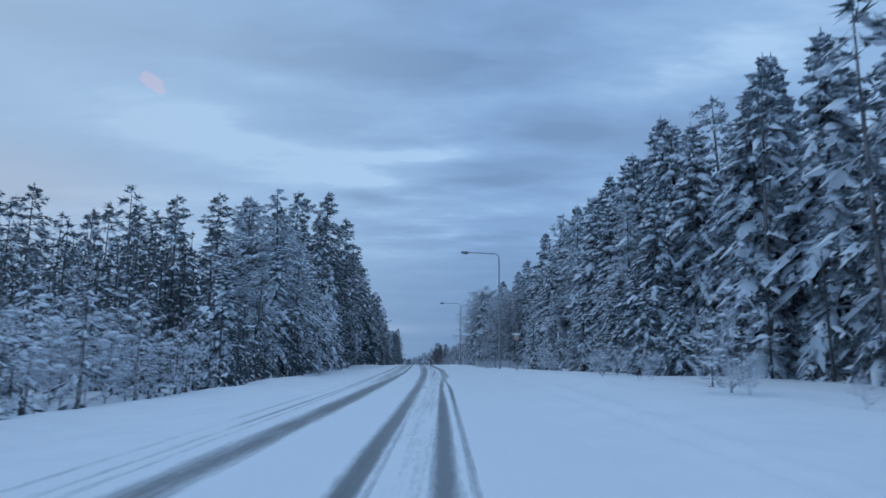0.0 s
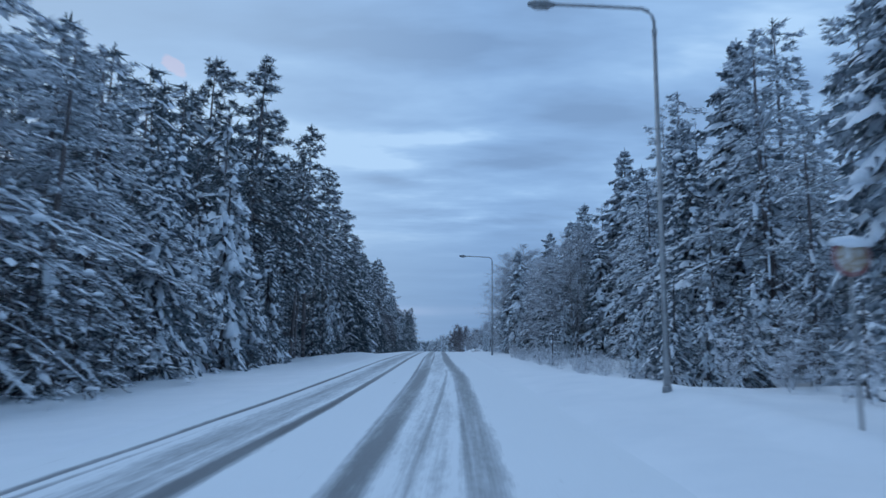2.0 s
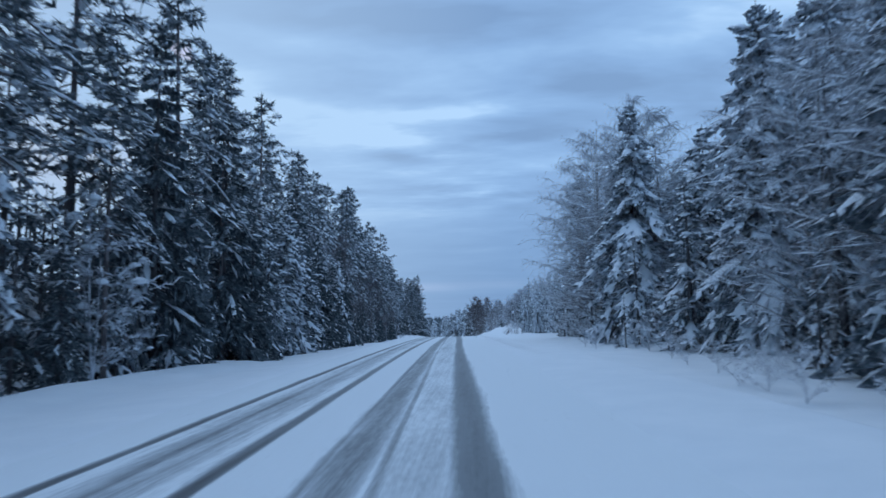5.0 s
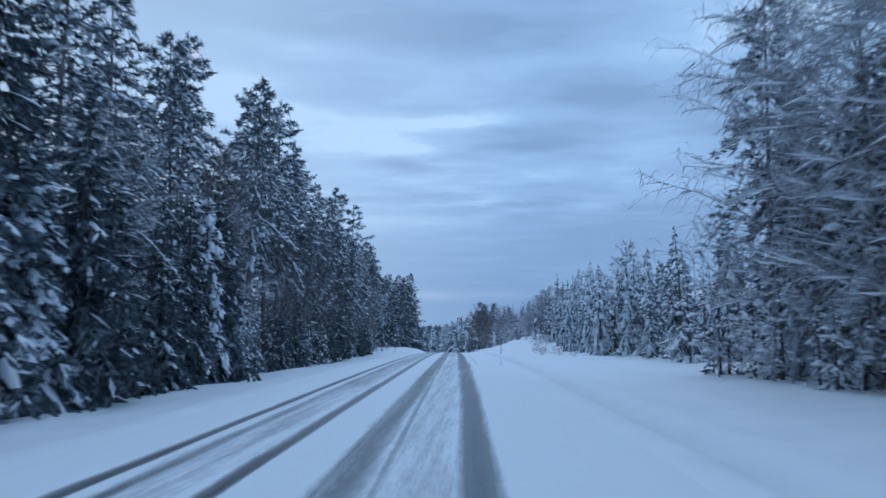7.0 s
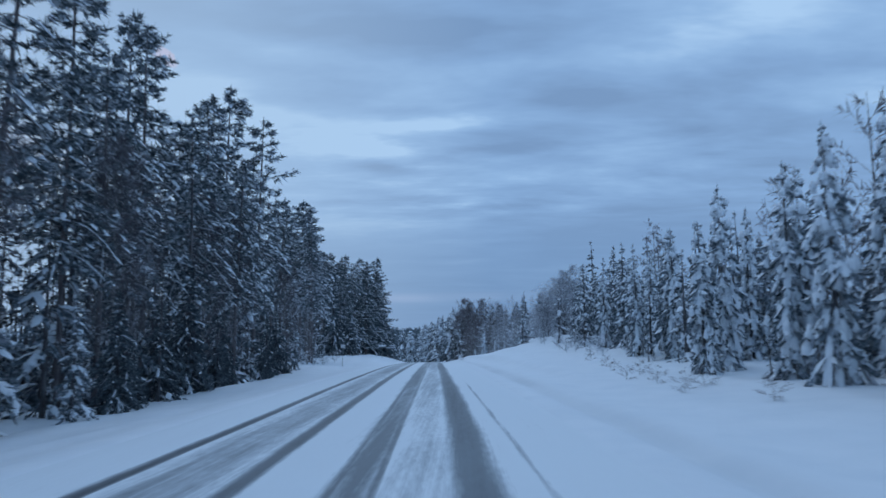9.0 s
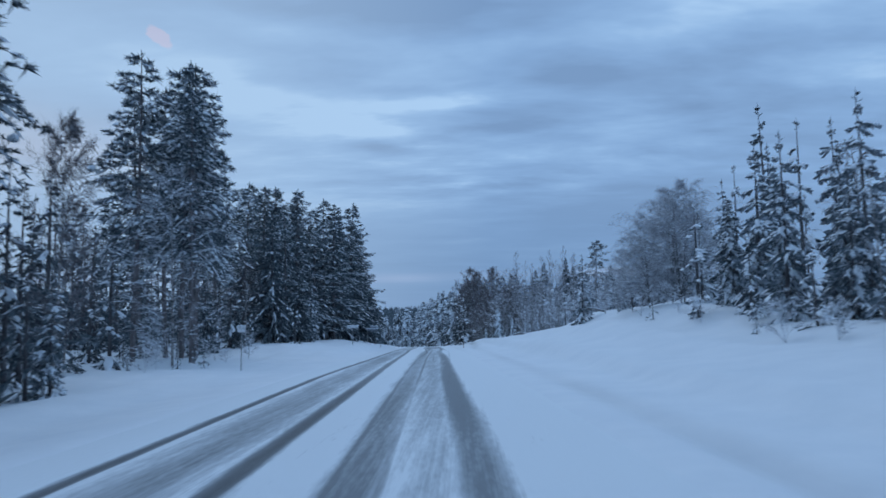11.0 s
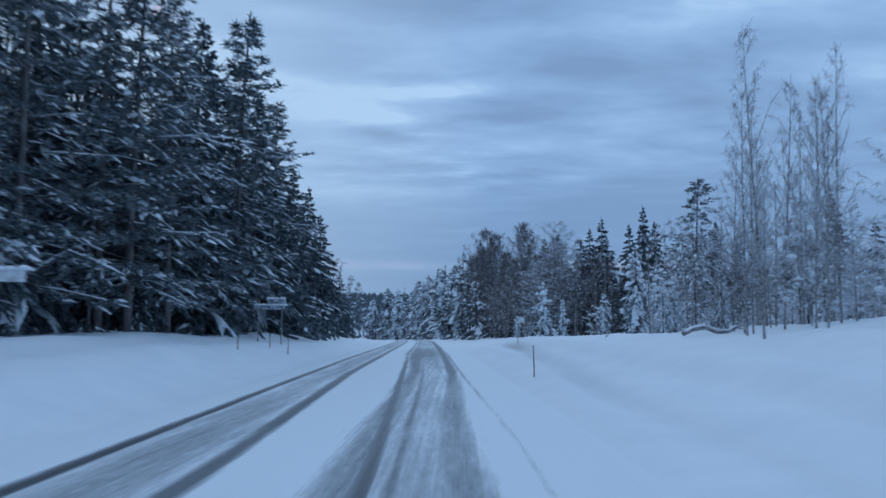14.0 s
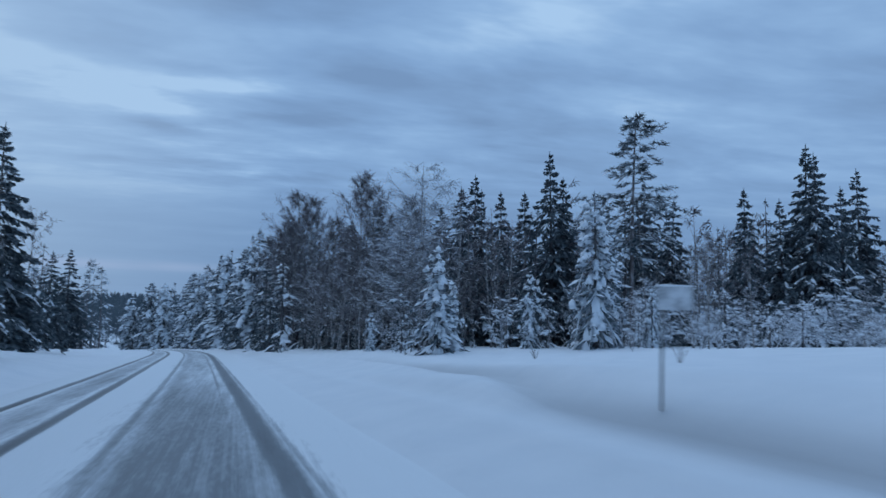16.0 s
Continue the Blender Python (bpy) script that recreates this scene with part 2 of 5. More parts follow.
def road_material():
    m, t, b = material("snow_packed_road", 0.6, 0.3)
    a = t.nodes.new("ShaderNodeAttribute")
    a.attribute_name = "wear_and_shade"
    n1 = noise_fac(t, 1.0, 5.0, 0.65, (3.0, 0.25, 1.0))
    n2 = noise_fac(t, 7.0, 4.0, 0.7, (1.6, 0.35, 1.0))
    w = math_node(t, "ADD", a.outputs["Fac"], math_node(t, "MULTIPLY", math_node(t, "SUBTRACT", n1, 0.5), 0.55))
    w = math_node(t, "ADD", w, math_node(t, "MULTIPLY", math_node(t, "SUBTRACT", n2, 0.5), 0.4))
    n3 = noise_fac(t, 1.0, 3.0, 0.6, (11.0, 0.10, 1.0))
    w = math_node(t, "ADD", w, math_node(t, "MULTIPLY", math_node(t, "SUBTRACT", n3, 0.5), 0.34))
    col = ramp(t, w, [(0.12, (0.80, 0.86, 0.90)), (0.36, (0.47, 0.52, 0.56)), (0.64, (0.19, 0.215, 0.235)), (1.0, (0.085, 0.095, 0.105))])
    t.links.new(col, b.inputs["Base Color"])
    t.links.new(ramp(t, w, [(0.1, (0.7, 0.7, 0.7)), (0.8, (0.42, 0.42, 0.42))]), b.inputs["Roughness"])
    bump(t, b, n2, 0.3, 0.03)
    return m


M_ROAD = road_material()


# ---- mesh helpers ----
class Soup:
    def __init__(self):
        self.v, self.f = [], []

    def add(self, verts, faces):
        n = len(self.v)
        self.v.extend(verts)
        self.f.extend([tuple(i + n for i in f) for f in faces])

    def mesh(self, name, mat, smooth=True):
        me = bpy.data.meshes.new(name)
        me.from_pydata(self.v, [], self.f)
        me.materials.append(mat)
        if smooth:
            me.polygons.foreach_set("use_smooth", [True] * len(me.polygons))
        me.update()
        return me


def tube(soup, pts, radii, sides=6, cap=True):
    """A tapered tube along points."""
    verts, faces = [], []
    for i, (p, r) in enumerate(zip(pts, radii)):
        d = (Vector(pts[min(i + 1, len(pts) - 1)]) - Vector(pts[max(i - 1, 0)]))
        d = d.normalized() if d.length > 1e-6 else Vector((0, 0, 1))
        a = d.orthogonal().normalized() if abs(d.z) < 0.95 else Vector((1, 0, 0)) - d * d.x
        a.normalize()
        b = d.cross(a)
        for k in range(sides):
            w = 2 * math.pi * k / sides
            verts.append(tuple(Vector(p) + (a * math.cos(w) + b * math.sin(w)) * r))
    for i in range(len(pts) - 1):
        for k in range(sides):
            k2 = (k + 1) % sides
            faces.append((i * sides + k, i * sides + k2, (i + 1) * sides + k2, (i + 1) * sides + k))
    if cap:
        faces.append(tuple(range(sides))[::-1])
        faces.append(tuple((len(pts) - 1) * sides + k for k in range(sides)))
    soup.add(verts, faces)


def blade(soup, a, d, side, length, width, drop, hang):
    """A needle-covered twig: a flat spray with a hanging fringe."""
    m = a + d * (length * 0.45) + Vector((0, 0, -drop * 0.35 * length))
    t = a + d * length + Vector((0, 0, -drop * length))
    h = a + d * (length * 0.6) + Vector((0, 0, -drop * 0.5 * length - hang))
    soup.add([tuple(a), tuple(m + side * width), tuple(t), tuple(m - side * width), tuple(h)], [(0, 1, 2), (0, 2, 3), (0, 4, 2)])


def cap_snow(soup, a, d, side, length, width, drop, high):
    """A pillow of snow along a twig."""
    z = Vector((0, 0, 1))
    m = a + d * (length * 0.5) + z * (-drop * 0.4 * length)
    t = a + d * length + z * (-drop * length)
    soup.add([tuple(a + z * high * 0.5), tuple(m + side * width - z * high * 0.25), tuple(t - z * high * 0.1), tuple(m - side * width - z * high * 0.25), tuple(m + z * high)],
             [(0, 1, 4), (0, 4, 3), (1, 2, 4), (2, 3, 4)])


def lump(soup, c, rx, ry, rz, rnd, sides=6):
    """An uneven pillow of snow."""
    verts = [(c.x, c.y, c.z + rz)]
    w0 = rnd.random() * 6
    for ring, (zr, rr) in enumerate(((0.55, 0.75), (-0.15, 1.0))):
        for k in range(sides):
            w = w0 + 2 * math.pi * k / sides
            j = rnd.uniform(0.75, 1.2)
            verts.append((c.x + math.cos(w) * rx * rr * j, c.y + math.sin(w) * ry * rr * j, c.z + rz * (zr + rnd.uniform(-0.2, 0.1))))
    verts.append((c.x, c.y, c.z - rz * 0.45))
    faces = []
    for k in range(sides):
        k2 = (k + 1) % sides
        faces.append((0, 1 + k, 1 + k2))
        faces.append((1 + k, 1 + sides + k, 1 + sides + k2, 1 + k2))
        faces.append((1 + sides + k, 1 + 2 * sides, 1 + sides + k2))
    soup.add(verts, faces)


def ridge(soup, pts, widths, high, rnd):
    """A soft bolster of snow lying along a bough."""
    verts, faces = [], []
    n = len(pts)
    for i, (p, w) in enumerate(zip(pts, widths)):
        d = pts[min(i + 1, n - 1)] - pts[max(i - 1, 0)]
        sd = Vector((-d.y, d.x, 0))
        sd = sd.normalized() if sd.length > 1e-5 else Vector((1, 0, 0))
        w, h = w * rnd.uniform(0.65, 1.3), high * rnd.uniform(0.6, 1.3) * (0.4 if i in (0, n - 1) else 1)
        for a, z in ((-1, -0.35), (-0.55, 0.7), (0.45, 0.8), (1, -0.3)):
            verts.append(tuple(p + sd * (a * w) + Vector((0, 0, z * h))))
    for i in range(n - 1):
        for k in range(3):
            faces.append((i * 4 + k, i * 4 + k + 1, i * 4 + k + 5, i * 4 + k + 4))
    faces += [(0, 3, 2, 1), (n * 4 - 4, n * 4 - 3, n * 4 - 2, n * 4 - 1)]
    soup.add(verts, faces)


# ---- tree kinds, built at a nominal height of 10 m ----
def spruce(seed, radius, boughs, twigs, snow, base=0.06, droop=0.55, power=0.85, ragged=0.25, fat=1.0, fine=1.0, heap=1.0):
    rnd = random.Random(seed)
    H = 10.0
    wood, needle, white = Soup(), Soup(), Soup()
    bend = [rnd.uniform(-0.06, 0.06) for _ in range(4)]
    def stem(z):
        k = z / H
        return Vector((bend[0] * math.sin(3 * k) + bend[1] * k, bend[2] * math.sin(2.5 * k) + bend[3] * k, z))
    tube(wood, [stem(H * k / 8 - (0.3 if k == 0 else 0)) for k in range(9)], [0.12 * (1 - k / 8) + 0.012 for k in range(9)], 6)
    n = boughs
    for i in range(n):
        whorl = i // 6
        k = min(1.0, max(0.0, (whorl + rnd.uniform(-0.3, 0.3)) / max(1, (n - 1) // 6)))
        z = H * (base + (0.985 - base) * (1 - (1 - k) ** 1.15))
        f = 1 - z / H
        phi = (i % 6) * 1.047 + whorl * 2.4 + rnd.uniform(-0.8, 0.8)
        d, side = Vector((math.cos(phi), math.sin(phi), 0)), Vector((-math.sin(phi), math.cos(phi), 0))
        clump = noise.noise((d.x * 1.1, d.y * 1.1, z * 0.55 + seed * 3.7))
        L = radius * (f ** power + 0.03) * rnd.uniform(1 - ragged, 1 + ragged * 0.6) * (0.92 + 0.75 * clump * ragged * 2)
        L = max(L, 0.10) * (1 if f > 0.16 else 0.55 + 0.45 * f / 0.16)
        rise = rnd.uniform(-0.1, 0.25) - 0.25 * f + (0.55 if f < 0.12 else 0)
        dr = droop * rnd.uniform(0.5, 1.7) * (0.35 + f)
        o = stem(z)
        def pt(s):
            return o + d * (L * s * (1 - 0.12 * dr * s)) + side * (0.1 * L * s * s * math.sin(i)) + Vector((0, 0, L * (rise * s - dr * s ** 1.8 + 0.22 * dr * s ** 4)))
        tube(wood, [pt(0), pt(0.9)], [0.026 * (f + 0.25), 0.006], 3, False)
        m = max(2, round(twigs * (0.35 + 0.65 * min(1.3, L / radius))))
        loaded = rnd.random() < snow
        for j in range(m):
            s = 0.12 + 0.88 * (j + rnd.uniform(0.3, 0.9)) / m
            p = pt(s)
            for sg in (-1, 1):
                tl = (L * (0.40 * (1 - s) + 0.15) * fine + 0.10 * min(1.0, 0.35 + 4 * f)) * rnd.uniform(0.6, 1.4)
                dd = (d * rnd.uniform(0.4, 1.0) + side * sg * rnd.uniform(0.4, 1.0)).normalized()
                ss = Vector((-dd.y, dd.x, rnd.uniform(-0.8, 0.8)))
                w = (0.032 + 0.048 * tl) * fat
                dp = rnd.uniform(0.1, 1.15) * (0.5 + f)
                blade(needle, p, dd, ss, tl, w, dp, (0.08 + 0.24 * tl) * rnd.uniform(0.5, 1.5))
                if rnd.random() < (0.85 if loaded else 0.25) * snow * (0.4 + 0.6 * s):
                    cap_snow(white, p + Vector((0, 0, 0.015)), dd, ss, tl * rnd.uniform(0.7, 1.0), w * rnd.uniform(1.3, 2.1) * heap ** 0.5, dp, (0.03 + 0.05 * rnd.random() + 0.03 * snow) * fat)
        tip = pt(0.8)
        dt = (pt(1.0) - pt(0.8)).normalized()
        blade(needle, tip, Vector((dt.x, dt.y, 0)), side, L * 0.25 + 0.12, 0.07, -dt.z * 0.6, 0.08)
        if loaded and L > 0.2:
            a, e = rnd.uniform(0.15, 0.45), rnd.uniform(0.75, 1.02)
            hh = (0.042 + 0.03 * L) * (0.7 + 0.6 * snow) * fat ** 0.6 * heap
            ridge(white, [pt(a + (e - a) * q / 3) + Vector((0, 0, 0.02)) for q in range(4)], [hh * 0.8, hh * 1.3, hh * 1.4, hh * 0.7], hh, rnd)
            for _ in range(2 if snow > 0.95 else 1):
                if snow < 0.55 or L < 0.3 or rnd.random() > (0.95 if snow > 0.95 else 0.4):
                    continue
                c = pt(rnd.uniform(0.4, 1.0)) + side * (L * rnd.uniform(-0.25, 0.25) if snow > 0.95 else 0.0)
                r = (0.10 + 0.05 * L + 0.08 * rnd.random()) * (1.45 if snow > 0.95 else 0.9)
                flat, tall = (0.62, 1.5) if snow > 0.95 else (0.95, 0.95)
                lump(white, c, r * flat * rnd.uniform(0.7, 1.2), r * flat * rnd.uniform(0.7, 1.2), r * tall * rnd.uniform(0.7, 1.2), rnd, 5)
    top = stem(H * 0.985)
    for q in range(5):
        w = q * 1.3
        dd = Vector((math.cos(w), math.sin(w), 0))
        blade(needle, top + Vector((0, 0, -0.1 * q)), dd, Vector((-dd.y, dd.x, 0)), 0.14 + 0.04 * q, 0.035, -0.4, 0.04)
    tube(needle, [top, top + Vector((0.01, 0, 0.3))], [0.025, 0.008], 4, False)
    return wood, needle, white


def tuft(soup, c, out, r, n, rnd):
    """A brush of pine needles at a shoot's end."""
    for q in range(n):
        a = rnd.random() * 6.283
        z = rnd.uniform(-0.55, 0.8)
        dd = (Vector((math.cos(a), math.sin(a), z)) + out * 0.7).normalized()
        sd = dd.cross(Vector((rnd.uniform(-1, 1), rnd.uniform(-1, 1), 0.4))).normalized() * (r * rnd.uniform(0.09, 0.16))
        e = c + dd * (r * rnd.uniform(0.8, 1.35))
        soup.add([tuple(c - sd - dd * r * 0.2), tuple(c + sd - dd * r * 0.2), tuple(e)], [(0, 1, 2)])


def pine(seed, bare, radius, limbs, tufts, snow, dead=6, droop=0.35, size=1.0, blades=6, lined=0.0):
    rnd = random.Random(seed)
    H = 10.0
    wood, needle, white = Soup(), Soup(), Soup()
    ph = rnd.random() * 6
    def stem(z):
        k = z / H
        return Vector((0.12 * math.sin(2.2 * k + ph) - 0.12 * math.sin(ph), 0.11 * math.cos(2.7 * k + ph) - 0.11 * math.cos(ph), z))
    tube(wood, [stem(H * k / 9 - (0.3 if k == 0 else 0)) for k in range(10)], [0.078 * (1 - k / 9) ** 0.8 + 0.012 for k in range(10)], 7)
    for i in range(dead):
        z = H * rnd.uniform(0.10, bare + 0.1)
        w = rnd.random() * 6.28
        L = rnd.uniform(0.3, 0.9)
        o = stem(z)
        e = o + Vector((math.cos(w) * L, math.sin(w) * L, rnd.uniform(-0.25, 0.1)))
        tube(wood, [o, o.lerp(e, 0.5) + Vector((0, 0, 0.03)), e], [0.016, 0.01, 0.004], 3, False)
        if rnd.random() < 0.4:
            dd = (e - o).normalized()
            cap_snow(white, o.lerp(e, 0.2), dd, Vector((-dd.y, dd.x, 0)), L * 0.7, 0.02, 0, 0.03)
    for i in range(limbs):
        k = i / (limbs - 1)
        z = H * (bare + (0.985 - bare) * k) + rnd.uniform(-0.22, 0.22) * (1 - k)
        w = i * 2.399 + rnd.uniform(-0.8, 0.8)
        d = Vector((math.cos(w), math.sin(w), 0))
        side = Vector((-d.y, d.x, 0))
        clump = noise.noise((d.x * 0.9, d.y * 0.9, z * 0.6 + seed * 2.3))
        prof = (0.10 + 0.90 * (1 - k) ** 0.72) * (0.6 + 0.4 * min(1, k / 0.15))
        L = min(radius, max(0.15, radius * prof * rnd.uniform(0.6, 1.15) * (0.95 + 0.95 * clump)))
        rise = rnd.uniform(-0.1, 0.45) * (0.3 + 1.2 * k) - 0.15 * (1 - k)
        dr = droop * rnd.uniform(0.4, 1.7)
        o = stem(min(z, H))
        def pt(s):
            return o + d * (L * s) + side * (0.15 * L * s * s * math.sin(i * 2.0)) + Vector((0, 0, L * (rise * s - dr * s * s * (1.1 - 0.8 * k) + 0.15 * s ** 3)))
        tube(wood, [pt(0), pt(0.45), pt(0.9)], [0.026 * (1.1 - k), 0.016 * (1.1 - k), 0.005], 3, False)
        m = max(3, round(tufts * (0.25 + 0.75 * min(1.4, L / radius))))
        for j in range(m):
            s = 0.3 + 0.7 * (j + rnd.uniform(0.4, 1.0)) / m
            sg = -1 if j % 2 else 1
            off = rnd.uniform(0.0, 0.6) * L * (1.15 - s)
            c = pt(s) + side * (sg * off) + Vector((0, 0, rnd.uniform(-0.07, 0.08) - 0.25 * off))
            r = rnd.uniform(0.13, 0.26) * size
            out = (d + side * sg * off * 1.2).normalized()
            tuft(needle, c, out, r, blades, rnd)
            if rnd.random() < snow:
                q = rnd.random()
                if q < (snow - 0.35) * 0.4:
                    lump(white, c + Vector((0, 0, 0.03)) + out * r * 0.3, r * rnd.uniform(0.4, 0.8), r * rnd.uniform(0.4, 0.8), r * rnd.uniform(0.35, 0.7), rnd, 5)
                else:
                    cap_snow(white, c + Vector((0, 0, 0.02)) - out * r * 0.7, out, Vector((-out.y, out.x, rnd.uniform(-0.3, 0.3))), r * 1.9, r * rnd.uniform(0.2, 0.5), rnd.uniform(0.0, 0.8), (0.04 + 0.04 * rnd.random()) * size)
        if rnd.random() < lined and L > 0.3:
            hh = 0.013 + 0.006 * L
            ridge(white, [pt(q) + Vector((0, 0, 0.015)) for q in (0.2, 0.4, 0.6, 0.8, 0.97)], [hh * 0.8, hh, hh * 1.2, hh * 1.2, hh * 0.7], hh * 1.3, rnd)
        if rnd.random() < snow * 0.7 and L < 0.6 * radius:
            hh = 0.03 + 0.016 * L
            ridge(white, [pt(q) for q in (0.35, 0.6, 0.85)], [hh, hh * 1.4, hh], hh, rnd)
    top = stem(H)
    for q in range(4):
        tuft(needle, top + Vector((0, 0, -0.09 * q)), Vector((0, 0, 1)), 0.16, 5, rnd)
    tube(needle, [top, top + Vector((0.01, 0, 0.18))], [0.025, 0.01], 4, False)
    return wood, needle, white


def birch(seed, spread, limbs, subs, twigs, weep, low=0.25, width=0.014, snow=0.25, stems=1, steep=0.75, thick=1.0, lumps=0.0, hang=0.0):
    rnd = random.Random(seed)
    H = 10.0
    wood, twig, white = Soup(), Soup(), Soup()
    for st in range(stems):
        lean = Vector((rnd.uniform(-0.1, 0.1), rnd.uniform(-0.1, 0.1), 0)) * (1 if stems == 1 else 3.5)
        hs = H * (1 if st == 0 else rnd.uniform(0.65, 0.95))
        ph = rnd.random() * 6
        def stem(z):
            k = z / H
            return Vector((0.12 * math.sin(3 * k + ph) - 0.12 * math.sin(ph), 0.1 * math.cos(2.6 * k + ph) - 0.1 * math.cos(ph), z)) + lean * (k * H * 0.35)
        tube(wood, [stem(hs * k / 9 - (0.3 if k == 0 else 0)) for k in range(10)], [(0.075 if stems == 1 else 0.045) * thick * (1 - k / 9) ** 0.9 + 0.008 for k in range(10)], 6)
        for i in range(limbs):
            k = (i + rnd.random() * 0.6) / limbs
            z = hs * (low + (0.97 - low) * k)
            L = spread * (0.12 + 0.88 * math.sin(math.pi * min(1, 0.3 + 0.7 * k)) ** 0.9) * rnd.uniform(0.7, 1.15) / math.sqrt(1 + steep * steep) * 1.3
            w = i * 2.399 + rnd.uniform(-0.4, 0.4)
            d = Vector((math.cos(w), math.sin(w), 0))
            rise = rnd.uniform(0.7, 1.3) * steep
            o = stem(z)
            def pt(s):
                return o + d * (L * s) + Vector((0, 0, L * (rise * s - weep * 0.7 * s * s)))
            tube(wood, [pt(0), pt(0.35), pt(0.7), pt(1)], [0.028 * (1.15 - k), 0.02 * (1.15 - k), 0.012, 0.005], 3, False)
            for j in range(subs):
                s = 0.25 + 0.75 * (j + rnd.random()) / subs
                a = w + rnd.choice((-1, 1)) * rnd.uniform(0.3, 1.1)
                dd = Vector((math.cos(a), math.sin(a), 0))
                l2 = L * rnd.uniform(0.3, 0.55)
                p0 = pt(min(s, 1))
                r2 = rnd.uniform(0.1, 0.9)
                def qt(s2):
                    return p0 + dd * (l2 * s2) + Vector((0, 0, l2 * (r2 * s2 - weep * 1.0 * s2 * s2)))
                tube(twig, [qt(0), qt(0.5), qt(1)], [0.011, 0.009, 0.004], 3, False)
                if rnd.random() < snow:
                    cap_snow(white, qt(0.05), dd, Vector((-dd.y, dd.x, 0)), l2 * 0.8, 0.026, -(qt(0.85).z - qt(0.05).z) / (l2 * 0.8), 0.03)
                if rnd.random() < lumps:
                    r3 = rnd.uniform(0.14, 0.32)
                    lump(white, qt(rnd.uniform(0.4, 1.0)), r3 * 1.2, r3 * 1.2, r3 * 0.8, rnd, 5)
                for q in range(twigs):
                    s3 = (q + rnd.random()) / twigs
                    b = a + rnd.uniform(-1.4, 1.4)
                    p = qt(s3)
                    l3 = rnd.uniform(0.25, 0.6) * (0.5 + spread * 0.25)
                    v = Vector((math.cos(b), math.sin(b), rnd.uniform(-0.5, 0.9) * (0.4 + steep) - hang)).normalized() * l3
                    e = p + v * 0.55 + Vector((0, 0, 0.04))
                    t = p + v + Vector((0, 0, -(weep * 0.5 + hang * 0.4) * l3))
                    sd = v.cross(Vector((0.3, 0.2, 1))).normalized() * width
                    sz = Vector((0, 0, width))
                    twig.add([tuple(p - sd), tuple(p + sd), tuple(e + sd * 1.1 + sz), tuple(e - sd * 1.1 - sz), tuple(t)], [(0, 1, 2, 3), (3, 2, 4)])
    return wood, twig, white


LIB = {}


def kind(name, soups, mats):
    out = []
    for nm, s, m, sm in zip(("trunk", "crown", "snow"), soups, mats, (True, False, True)):
        if s.f:
            out.append((nm, s.mesh(name + "_" + nm, m, sm)))
    LIB.setdefault(name, []).append(out)


